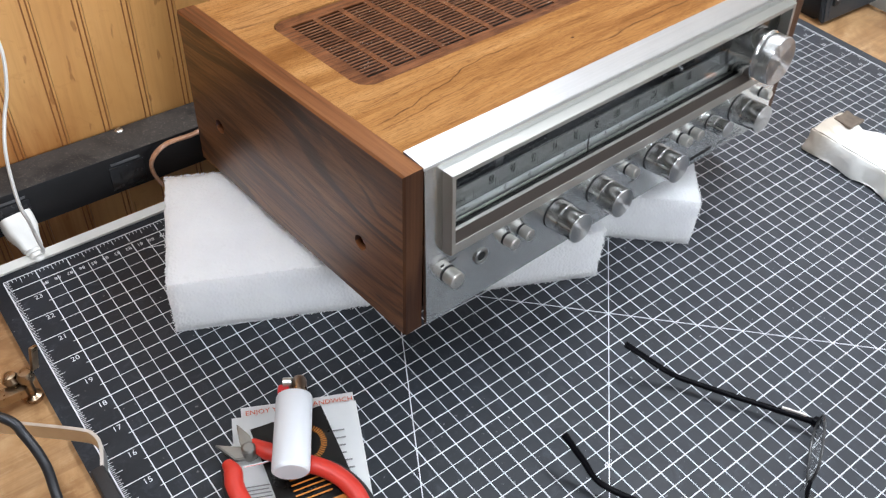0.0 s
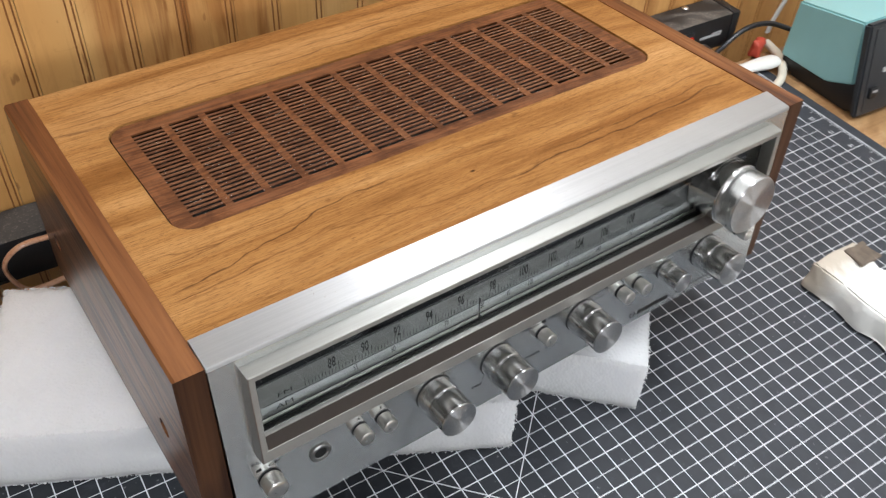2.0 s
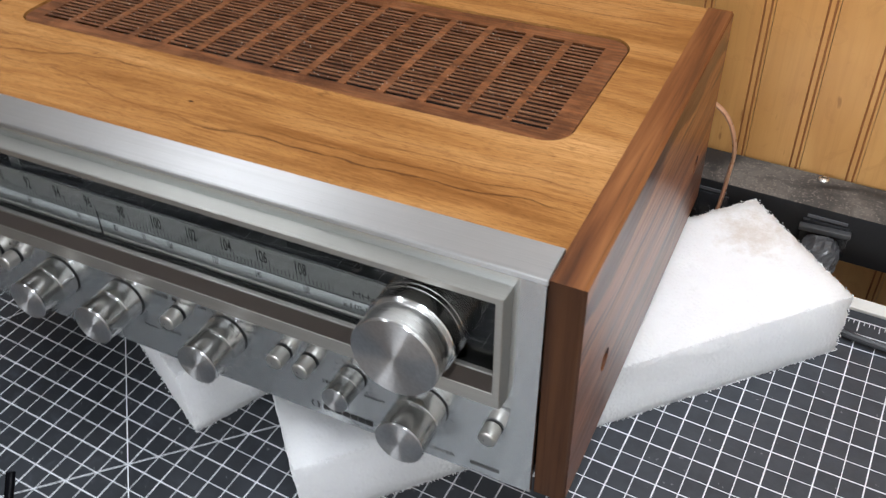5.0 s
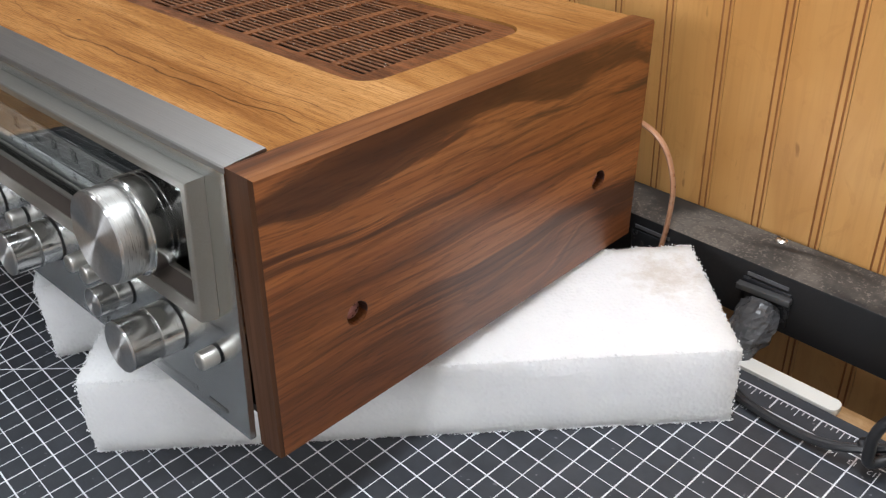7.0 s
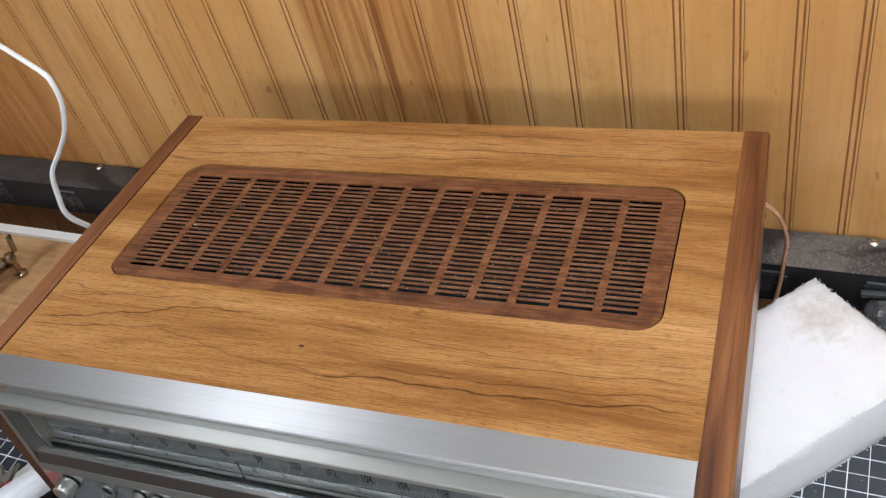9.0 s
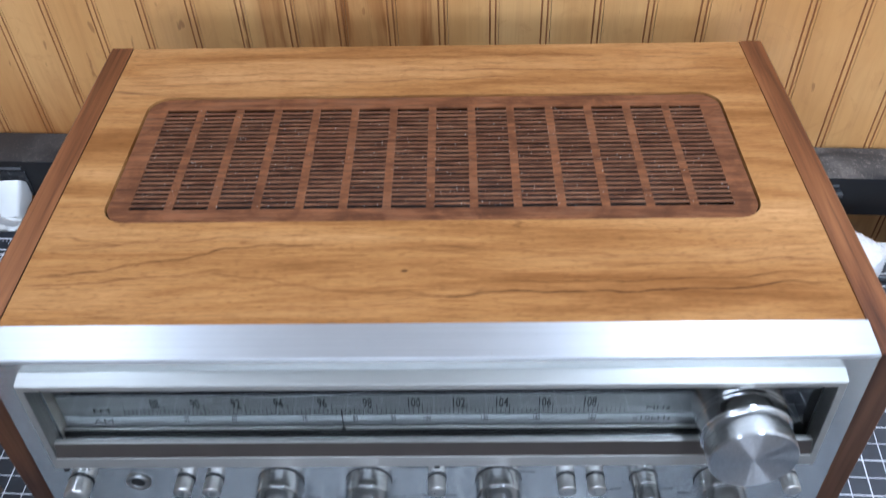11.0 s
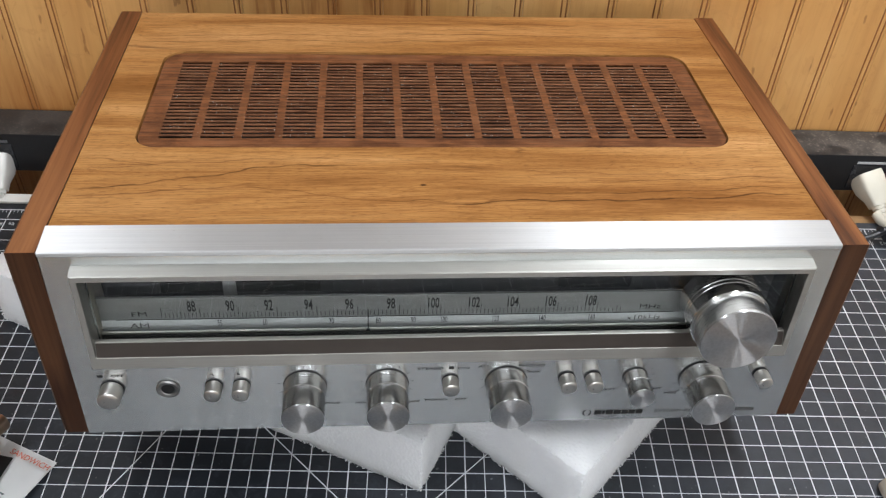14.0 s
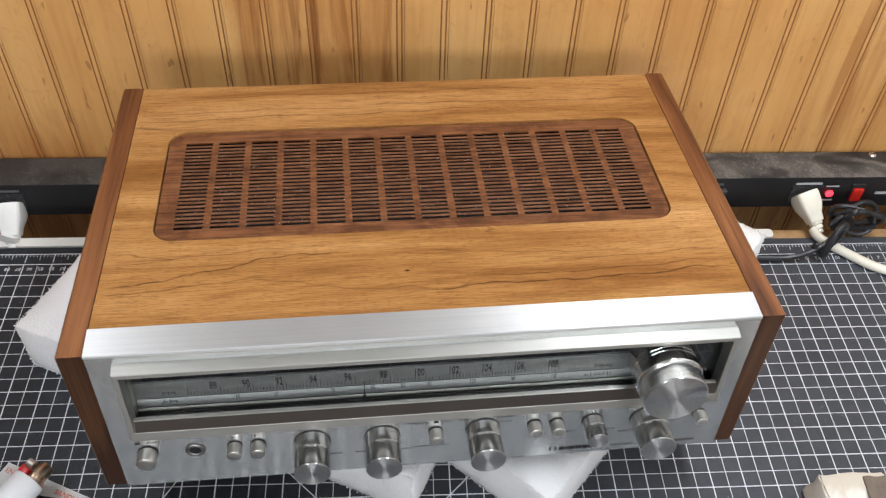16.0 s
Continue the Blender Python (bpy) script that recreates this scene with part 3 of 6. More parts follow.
def plank_mesh(material):
    prof = [(0.0002, 0.0)]
    for c in (PITCH - 0.0067, PITCH - 0.0025):
        prof += [(c - 0.0009, 0.0), (c - 0.0006, 0.0003), (c - 0.0003, 0.0008), (c + 0.0003, 0.0008), (c + 0.0006, 0.0003), (c + 0.0009, 0.0)]
    prof += [(PITCH - 0.0002, 0.0)]
    bm = bmesh.new()
    rows = []
    for z in (-0.30, 0.42):
        rows.append([bm.verts.new((x, y, z)) for x, y in prof] + [bm.verts.new((PITCH - 0.0002, 0.012, z)), bm.verts.new((0.0002, 0.012, z))])
    k = len(rows[0])
    for i in range(k):
        bm.faces.new((rows[0][i], rows[0][(i + 1) % k], rows[1][(i + 1) % k], rows[1][i]))
    bm.faces.new(rows[0])
    bm.faces.new(rows[1][::-1])
    me = finish(bm, "plank", material, False)
    me.materials.append(m_groove)
    for poly in me.polygons:
        if all(me.vertices[v].co.y > 0.0002 for v in poly.vertices) and poly.center.y < 0.005:
            poly.material_index = 1
    return me


plank = plank_mesh(m_plank)
for i in range(-49, 11):
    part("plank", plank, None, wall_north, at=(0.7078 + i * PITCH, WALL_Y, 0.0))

# ---------------------------------------------------------------- cutting mat
def mat_material():
    n = Nodes("charcoal_cutting_mat")
    v = n.coords()
    fine = n.noise(v, 900.0, 3.0, 0.7)
    cloud = n.noise(v, 14.0, 5.0, 0.6, 0.5)
    smear = n.noise(n.coords((1, 3, 1), rot=(0, 0, 0.6)), 9.0, 5.0, 0.65, 1.2)
    col = n.ramp(cloud, (0.3, (0.0072, 0.0095, 0.0130)), (0.7, (0.0140, 0.0180, 0.0240)))
    col = n.mix(n.ramp(smear, (0.52, 0.0), (0.70, 0.50)), col, (0.026, 0.030, 0.036))
    # glossy sheen towards the right, put into the colour as a paler film
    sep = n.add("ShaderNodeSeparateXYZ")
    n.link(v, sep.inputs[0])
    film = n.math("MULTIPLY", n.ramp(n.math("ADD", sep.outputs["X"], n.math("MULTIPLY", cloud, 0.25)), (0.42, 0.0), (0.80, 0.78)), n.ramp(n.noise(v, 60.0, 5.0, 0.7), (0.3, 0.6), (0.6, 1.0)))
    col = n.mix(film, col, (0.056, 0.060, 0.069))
    speck = n.noise(v, 260.0, 2.0, 0.4)
    col = n.mix(n.ramp(speck, (0.715, 0.0), (0.750, 0.6)), col, (0.20, 0.20, 0.21))
    dirt = n.noise(v, 75.0, 6.0, 0.75, 0.8)
    col = n.mix(n.ramp(dirt, (0.53, 0.0), (0.70, 0.60)), col, (0.042, 0.048, 0.062))
    n.set(color=col, rough=n.ramp(cloud, (0.3, 0.44), (0.7, 0.56)), spec=0.36)
    n.bump(fine, 0.25, 0.0003)
    return n.mat


def line_material():
    n = Nodes("printed_mat_lines")
    v = n.coords()
    wear = n.noise(v, 220.0, 4.0, 0.7)
    cloud = n.noise(v, 18.0, 4.0, 0.6)
    col = n.ramp(wear, (0.26, (0.36, 0.37, 0.39)), (0.42, (0.69, 0.71, 0.735)))
    col = n.mix(n.ramp(cloud, (0.50, 0.0), (0.78, 0.35)), col, (0.33, 0.36, 0.40))
    n.set(color=col, rough=0.5)
    return n.mat


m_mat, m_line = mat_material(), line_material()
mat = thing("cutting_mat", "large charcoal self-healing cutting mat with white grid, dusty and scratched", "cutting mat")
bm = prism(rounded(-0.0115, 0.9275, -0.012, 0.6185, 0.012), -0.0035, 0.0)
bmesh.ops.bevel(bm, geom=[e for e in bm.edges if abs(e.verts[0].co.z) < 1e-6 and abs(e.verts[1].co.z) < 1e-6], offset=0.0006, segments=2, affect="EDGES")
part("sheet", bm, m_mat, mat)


def print_lines():
    major, minor = 0.00085, 0.00060
    bm = bmesh.new()
    for k in range(2, 71):                       # across: every half inch
        x = k * INCH / 2
        if k % 2 == 0:
            strip(bm, (x, 0.35 * INCH), (x, 23.5 * INCH), major, 0.00020)
            strip(bm, (x, 23.62 * INCH), (x, 24 * INCH), major, 0.00020)
        else:
            strip(bm, (x, 0.5 * INCH), (x, 23.42 * INCH), minor, 0.00020)
    for k in range(1, 48):
        y = k * INCH / 2
        if k % 2 == 0:
            strip(bm, (0, y), (36 * INCH, y), major, 0.00036)
        elif k < 47:
            strip(bm, (0.9 * INCH, y), (35.1 * INCH, y), minor, 0.00036)
    part("grid_line", bm, m_line, mat, "white printed grid lines", smooth=False, kind="stuff")
    bm = bmesh.new()
    for x in (0, 36 * INCH):
        strip(bm, (x, 0), (x, 24 * INCH), 0.0010, 0.00052)
    for y in (0, 23.5 * INCH, 24 * INCH):
        strip(bm, (0, y), (36 * INCH, y), 0.0010, 0.00068)
    for k in range(1, 24 * 16):
        y, length = k * INCH / 16, (0.30 if k % 8 == 0 else 0.16 if k % 2 == 0 else 0.11)
        if k % 16:
            strip(bm, (0.0006, y), (length * INCH, y), 0.00050, 0.00052)
            strip(bm, (36 * INCH - 0.0006, y), ((36 - length) * INCH, y), 0.00050, 0.00052)
    for k in range(1, 36 * 8):
        x, length = k * INCH / 8, (0.26 if k % 4 == 0 else 0.13)
        if k % 8:
            strip(bm, (x, 24 * INCH - 0.0006), (x, (24 - length) * INCH), 0.00050, 0.00052)
    part("ruler_tick", bm, m_line, mat, "white printed ruler ticks", smooth=False, kind="stuff")
    bm = bmesh.new()
    star = Vector((15 * INCH, 12 * INCH))
    for a, b in ((45, 7.6), (225, 16), (135, 7.6), (315, 16)):
        d = Vector((math.cos(radians(a)), math.sin(radians(a))))
        strip(bm, star, star + d * b * INCH, 0.00080, 0.00084 + a * 1e-7)
    for a in (240,):
        p = Vector((8.5 * INCH, 14.09 * INCH))
        d = Vector((math.cos(radians(a)), math.sin(radians(a))))
        strip(bm, p - d * 7 * INCH, p + d * 9 * INCH, 0.00080, 0.0010)
    strip(bm, (4.2 * INCH, 23.0 * INCH), (7.2 * INCH, 22.1 * INCH), 0.0008, 0.0011)
    part("angle_line", bm, m_line, mat, "white printed angle lines", smooth=False)
    for k in range(1, 24):
        me = letters(str(k), 0.0066)
        me.materials.append(m_line)
        part("numeral", me, None, mat, at=((0.70 if k > 9 else 0.82) * INCH, k * INCH - 0.0046, 0.0006))
        me = letters(str(k), 0.0066)
        me.materials.append(m_line)
        part("numeral", me, None, mat, at=pose(35.4 * INCH, k * INCH + 0.0046, 0.0006, 0, 0, 180))
    for k in range(2, 90):
        me = letters(str(k), 0.0052)
        me.materials.append(m_line)
        part("numeral", me, None, mat, at=pose(36 * INCH - k * 0.01 + 0.0028, 23.29 * INCH, 0.0006, 0, 0, 180))
    for body, x, y, a in (("45\u00b0", 11.0, 8.0, 45), ("60\u00b0", 5.05, 8.1, 60)):
        me = letters(body, 0.0062)
        me.materials.append(m_line)
        part("numeral", me, None, mat, at=pose(x * INCH, y * INCH, 0.0013, 0, 0, 0))


print_lines()
# pale board edge behind the mat
bm = prism(rounded(-0.55, 0.764, 0.6205, 0.6310, 0.004), BENCH_Z + 0.0002, 0.0005)
solo("white_batten", bm, m_white_trim, "thin off-white batten lying behind the cutting mat", "batten")

# ---------------------------------------------------------------- stereo receiver
BASE = Vector((0.201, 0.135, -0.1345))
RECEIVER = pose(0.2151, 0.3428, 0.2012, -3.065, 0.742, 3.487) @ Matrix.Translation(BASE)
receiver = thing("stereo_receiver", "vintage stereo receiver, walnut cabinet and brushed aluminium front, propped on foam", "stereo receiver", m=RECEIVER)
BACK = -BASE
W, D, H = 0.402, 0.271, 0.1335          # nominal width, depth, height
XL, XR = -0.0022, 0.4045                 # inner faces of the side panels
OL, OR = -0.0175, 0.4200                 # outer faces of the side panels
# the aluminium front leans forward a little below the top strip
FRONT = Matrix.Translation(BACK) @ Matrix.Translation((0, 0, -0.0021)) @ Matrix.Rotation(radians(-2.1), 4, "X") @ Matrix.Translation((0, 0, 0.0021))


def rpart(name, bm, material, label="", smooth=True):
    return part(name, bm, material, receiver, label, smooth, at=BACK)


def fpart(name, bm, material, label="", smooth=True):
    return part(name, bm, material, receiver, label, smooth, at=FRONT.copy())


def front_at(u, y, w):
    return FRONT @ Matrix.Translation((u, y, w))


def panel_with_holes(x_in, x_out):
    """A side panel whose outer face has two round bolt recesses."""
    bm = bmesh.new()
    s = 1 if x_out > x_in else -1
    holes = [(0.0465, -0.0800), (0.2290, -0.0815)]
    r, segs = 0.0060, 20
    e = 0.0014
    # outer face as a fan of strips round the two holes
    y0, y1, z0, z1 = e, D - e, -H + e, 0.0008 - e
    split = (holes[0][0] + holes[1][0]) / 2
    for (cy, cz), (a, b) in zip(holes, ((y0, split), (split, y1))):
        ring = [bm.verts.new((x_out, cy + r * math.cos(2 * math.pi * k / segs), cz + r * math.sin(2 * math.pi * k / segs))) for k in range(segs)]
        deep = [bm.verts.new((x_out - s * 0.009, v.co.y, v.co.z)) for v in ring]
        rim = []
        for v in ring:
            d = Vector((v.co.y - cy, v.co.z - cz)).normalized()
            k = min((b - cy) / d.x if d.x > 1e-6 else 9, (a - cy) / d.x if d.x < -1e-6 else 9, (z1 - cz) / d.y if d.y > 1e-6 else 9, (z0 - cz) / d.y if d.y < -1e-6 else 9)
            rim.append(bm.verts.new((x_out, cy + d.x * k, cz + d.y * k)))
        corners = {}
        for yy in (a, b):
            for zz in (z0, z1):
                corners[(yy, zz)] = bm.verts.new((x_out, yy, zz))
        for k in range(segs):
            n = (k + 1) % segs
            bm.faces.new((ring[k], ring[n], deep[n], deep[k]))
            p, q = rim[k], rim[n]
            same = abs(p.co.y - q.co.y) < 1e-6 or abs(p.co.z - q.co.z) < 1e-6
            if same:
                bm.faces.new((ring[k], ring[n], q, p))
            else:
                yy = p.co.y if min(abs(p.co.y - a), abs(p.co.y - b)) < 1e-6 else q.co.y
                zz = p.co.z if min(abs(p.co.z - z0), abs(p.co.z - z1)) < 1e-6 else q.co.z
                near = min(corners.values(), key=lambda v: abs(v.co.y - yy) + abs(v.co.z - zz))
                bm.faces.new((ring[k], ring[n], q, near, p))
        bm.faces.new(deep)
    # body with softened outer edges
    xb = x_out - s * e
    lo = [(0.0, -H), (D, -H), (D, 0.0008), (0.0, 0.0008)]
    sm = [(y0, z0), (y1, z0), (y1, z1), (y0, z1)]
    A = [bm.verts.new((x_in, y, z)) for y, z in lo]
    B = [bm.verts.new((xb, y, z)) for y, z in lo]
    C = [bm.verts.new((x_out, y, z)) for y, z in sm]
    bm.faces.new(A)
    for i in range(4):
        j = (i + 1) % 4
        bm.faces.new((A[i], A[j], B[j], B[i]))
        bm.faces.new((B[i], B[j], C[j], C[i]))
    bmesh.ops.remove_doubles(bm, verts=bm.verts, dist=1e-6)
    return bm


m_oldbolt = plain("reddish_bolt", (0.42, 0.20, 0.18), 0.30, 0.6, 0.6, 420, 0.6)
# recess shade of the bolt holes, coloured in
m_hole = plain("shaded_bolt_hole", (0.065, 0.026, 0.020), 0.55, 0.0, 0.5, 260, 0.4)
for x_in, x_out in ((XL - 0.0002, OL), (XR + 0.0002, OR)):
    p = rpart("side_panel", panel_with_holes(x_in, x_out), m_panel if x_in > 0 else m_panel_shaded, "dark walnut side panel with two bolt holes", False)
    p.data.materials.append(m_hole)
    for poly in p.data.polygons:
        if any(math.hypot(poly.center.y - y, poly.center.z - z) < 0.0062 for y, z in ((0.0465, -0.0800), (0.2290, -0.0815))):
            poly.material_index = 1
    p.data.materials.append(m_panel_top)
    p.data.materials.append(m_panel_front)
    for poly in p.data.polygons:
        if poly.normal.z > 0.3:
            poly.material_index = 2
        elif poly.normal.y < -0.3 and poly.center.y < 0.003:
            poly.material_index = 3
    for y, z in ((0.0465, -0.0800), (0.2290, -0.0815)):
        s = 1 if x_out > x_in else -1
        bm = lathe([(0.0, 0.0), (0.0046, 0.0), (0.0046, 0.002), (0.0030, 0.0028), (0.0, 0.0026)], 16, "x")
        part("bolt", bm, m_oldbolt, p, "sunken reddish bolt", at=(x_out - 0.0062 if s > 0 else x_out + 0.0044, y, z))

# case top: veneer with a rounded opening for the grille
GX0, GX1, GY0, GY1, GR = 0.0245, 0.3775, 0.0940, 0.2122, 0.0140


def top_panel():
    bm = bmesh.new()
    outer = [(XL, 0.0200), (XR, 0.0200), (XR, D), (XL, D)]
    hole = rounded(GX0, GX1, GY0, GY1, GR, 8)
    for z in (0.0, -0.004):
        vo = [bm.verts.new((x, y, z)) for x, y in outer]
        vh = [bm.verts.new((x, y, z)) for x, y in hole]
        eo = [bm.edges.new((vo[i], vo[(i + 1) % 4])) for i in range(4)]
        eh = [bm.edges.new((vh[i], vh[(i + 1) % len(vh)])) for i in range(len(vh))]
        bmesh.ops.triangle_fill(bm, use_beauty=True, edges=eo + eh)
        if z == 0.0:
            keep = (vo, vh)
        else:
            for a, b in zip(keep, (vo, vh)):
                for i in range(len(a)):
                    j = (i + 1) % len(a)
                    bm.faces.new((a[i], a[j], b[j], b[i]))
    return bm


rpart("top_panel", top_panel(), m_veneer, "light walnut veneer top with wavy grain", False)

COLS, ROWS = 14, 24
SX0, SX1, SY0, SY1 = 0.0374, 0.3640, 0.1056, 0.1995
CP = (SX1 - SX0 + 0.0046) / COLS
CW = CP - 0.0046


def grille_mesh():
    bm = bmesh.new()
    gap = 0.0011
    hole = rounded(GX0 + gap, GX1 - gap, GY0 + gap, GY1 - gap, GR - gap, 8)
    for z in (-0.0011, -0.0024):
        vo = [bm.verts.new((x, y, z)) for x, y in hole]
        edges = [bm.edges.new((vo[i], vo[(i + 1) % len(vo)])) for i in range(len(vo))]
        wins = []
        for c in range(COLS):
            x = SX0 + c * CP
            q = [bm.verts.new((px, py, z)) for px, py in ((x, SY0), (x + CW, SY0), (x + CW, SY1), (x, SY1))]
            edges += [bm.edges.new((q[i], q[(i + 1) % 4])) for i in range(4)]
            wins.append(q)
        bmesh.ops.triangle_fill(bm, use_beauty=True, edges=edges)
        if z > -0.002:
            keep = [vo] + wins
        else:
            for a, b in zip(keep, [vo] + wins):
                for i in range(len(a)):
                    j = (i + 1) % len(a)
                    bm.faces.new((a[i], a[j], b[j], b[i]))
    return bm


grille = rpart("grille", grille_mesh(), m_grille, "sunken dark walnut ventilation grille, dusty", False)
RP = (SY1 - SY0) / ROWS
slat = finish(boxes((-0.0002, CW + 0.0002, 0, RP * 0.50, -0.0020, -0.00125), bevel=0.0002), "slat", m_slat)
for c in range(COLS):
    for r in range(ROWS - 1):
        part("slat", slat, None, grille, at=(SX0 + c * CP, SY0 + r * RP + RP * 0.75, random.uniform(-0.00015, 0.00010)))
# dust flecks on the slats
bm = bmesh.new()
for _ in range(900):
    x, y = random.uniform(SX0, SX1), random.uniform(SY0, SY1)
    s = random.choice((0.00010, 0.00014, 0.0002, 0.0003))
    bmesh.ops.create_icosphere(bm, subdivisions=1, radius=s, matrix=Matrix.Translation((x, y, -0.0012)))
part("dust", bm, m_dustspeck, grille, "pale dust flecks", False, kind="stuff")

# chassis inside and below
rpart("chassis", boxes((0.001, W - 0.001, 0.032, D - 0.0045, -0.100, -0.060)), m_inside, "dark metal chassis", False)
rpart("bottom_cover", boxes((0.001, W - 0.001, 0.010, D - 0.002, -H + 0.002, -H + 0.006)), m_inside, "dark metal bottom cover", False)
rpart("back_cover", boxes((0.001, W - 0.001, D - 0.004, D - 0.002, -H + 0.0062, -0.0042)), m_inside, "dark metal back cover", False)
for u, v in ((0.150, 0.060), (0.285, 0.055), (0.060, 0.200), (0.345, 0.200)):
    rpart("foot", lathe([(0.0, 0.0), (0.0075, 0.0), (0.0085, 0.004), (0.0085, 0.0095), (0.0, 0.0095)], 16, "z", centre=(u, v, -H - 0.0075)), m_rubber)

# front: slanted top strip, face plate with window opening, raised frame
bm = bmesh.new()
prof = [(0.0197, 0.0020), (0.0194, 0.0022), (0.0006, 0.0006), (0.0, 0.0), (0.0, -0.0020), (0.0197, -0.0020)]
L, R = [bm.verts.new((XL + 0.0002, y, z)) for y, z in prof], [bm.verts.new((XR - 0.0002, y, z)) for y, z in prof]
bm.faces.new(L)
bm.faces.new(R[::-1])
for i in range(len(prof)):
    j = (i + 1) % len(prof)
    bm.faces.new((L[i], L[j], R[j], R[i]))
rpart("top_strip", bm, m_alu_top, "bright brushed aluminium top strip", False)

# dust flecks on the strip
bm = bmesh.new()
for _ in range(70):
    u, v = random.uniform(0.004, W - 0.004), random.uniform(0.001, 0.0185)
    r = random.choice((0.00012, 0.00016, 0.0002, 0.0003))
    bmesh.ops.create_icosphere(bm, subdivisions=1, radius=r, matrix=Matrix.Translation((u, v, 0.0006 + v * 0.083)) @ Matrix.Diagonal((1, 1, 0.5, 1)))
strip_ob = [o for o in receiver.children if o.name.startswith("top_strip")][0]
part("dust", bm, m_dustspeck, strip_ob, "pale dust flecks", False, kind="stuff")

WX0, WX1, WZ0, WZ1 = 0.0172, 0.3855, -0.0600, -0.0124   # window opening


def ring_plate(x0, x1, z0, z1, a0, a1, b0, b1, y0, y1):
    """A plate in the xz plane with a rectangular opening a..b, between y0 and y1."""
    bm = bmesh.new()
    loops = []
    for y in (y0, y1):
        o = [bm.verts.new((x, y, z)) for x, z in ((x0, z0), (x1, z0), (x1, z1), (x0, z1))]
        h = [bm.verts.new((x, y, z)) for x, z in ((a0, b0), (a1, b0), (a1, b1), (a0, b1))]
        for i in range(4):
            j = (i + 1) % 4
            bm.faces.new((o[i], o[j], h[j], h[i]))
        loops.append((o, h))
    for k in (0, 1):
        for i in range(4):
            j = (i + 1) % 4
            bm.faces.new((loops[0][k][i], loops[0][k][j], loops[1][k][j], loops[1][k][i]))
    return bm


faceplate = fpart("face_plate", ring_plate(XL + 0.0005, XR - 0.0005, -0.1290, -0.0021, WX0, WX1, WZ0, WZ1, 0.0, 0.003), m_alu, "brushed aluminium face plate", False)


def window_frame():
    """Raised rim, inner walls, upright fascia and a narrow ledge at the foot of the glass."""
    bm = bmesh.new()
    steps = [(0.0126, 0.3903, -0.0717, -0.0074, -0.0001), (0.0131, 0.3897, -0.0709, -0.0082, -0.0077), (0.0136, 0.3892, -0.0704, -0.0087, -0.0083),
             (0.0164, 0.3863, -0.0628, -0.0116, -0.0083), (0.0167, 0.3860, -0.0624, -0.0119, -0.0079), (0.0169, 0.3858, -0.0540, -0.0121, -0.0056),
             (0.0170, 0.3857, -0.0538, -0.0122, -0.0053), (0.0171, 0.3856, -0.0540, -0.0123, -0.0030), (WX0, WX1, -0.0600, WZ1, -0.0028), (WX0, WX1, -0.0600, WZ1, 0.0006)]
    loops = [[bm.verts.new((x, y, z)) for x, z in ((x0, z0), (x1, z0), (x1, z1), (x0, z1))] for x0, x1, z0, z1, y in steps]
    for a, b in zip(loops, loops[1:]):
        for i in range(4):
            j = (i + 1) % 4
            bm.faces.new((a[i], a[j], b[j], b[i]))
    return bm


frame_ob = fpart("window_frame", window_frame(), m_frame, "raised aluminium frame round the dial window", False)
# brown fascia under the ledge
bm = bmesh.new()
bm.faces.new([bm.verts.new(p) for p in ((0.0170, -0.0082, -0.0622), (0.3857, -0.0082, -0.0622), (0.3855, -0.0060, -0.0542), (0.0172, -0.0060, -0.0542))])
bmesh.ops.solidify(bm, geom=bm.faces[:], thickness=0.0004)
part("fascia", bm, m_brownsill, frame_ob, "brown fascia band", False)

# dial behind the glass
DY = 0.0112
dial = fpart("dial", boxes((0.0165, 0.3380, DY, DY + 0.0006, -0.0625, -0.0372)), m_dial, "silver tuning dial with black scales", False)
bm = boxes((WX0 - 0.004, WX1 + 0.004, 0.0262, 0.0272, -0.0665, -0.0060), (WX0 - 0.004, WX1 + 0.004, 0.0030, 0.0260, -0.0068, -0.0058), (WX0 - 0.004, WX1 + 0.004, 0.0032, 0.0260, -0.0665, -0.0650), (WX1 + 0.0025, WX1 + 0.004, 0.003, 0.0260, -0.0640, -0.0068))
fpart("dial_box", bm, m_inside, "", False)
fpart("dial_end_wall", boxes((WX0 - 0.0030, WX0 - 0.0012, 0.0032, 0.0258, -0.0640, -0.0070)), plain("beige_plastic", (0.34, 0.31, 0.26), 0.5), "beige plastic end wall of the dial", False)
FY = DY - 0.0004


def on_dial(me, u, w, name="print", material=None, y=FY):
    me.materials.append(material or m_print)
    return part(name, me, None, dial, at=pose(u, y, w, 90, 0, 0))


# smoked backing above the dial, with two dark meter slots and a lamp tab
back = part("backing", boxes((WX0 - 0.001, 0.3450, 0.0246, 0.0256, -0.0600, -0.0070)), plain("smoked_backing", (0.045, 0.045, 0.047), 0.35), dial, "smoked grey backing above the scales", False)
for x0, x1 in ((0.0470, 0.1320), (0.2635, 0.3045)):
    part("meter_slot", boxes((x0, x1, 0.0236, 0.0244, -0.0448, -0.0380)), m_inside, back, "", False)
part("lamp_tab", boxes((0.0800, 0.0870, 0.0224, 0.0232, -0.0465, -0.0360)), plain("grey_lamp_tab", (0.22, 0.22, 0.22), 0.4), back, "", False)
part("dial_lip", boxes((0.0165, 0.3380, DY - 0.0003, DY - 0.0001, -0.0378, -0.0370)), m_greyprint, dial, "", False)
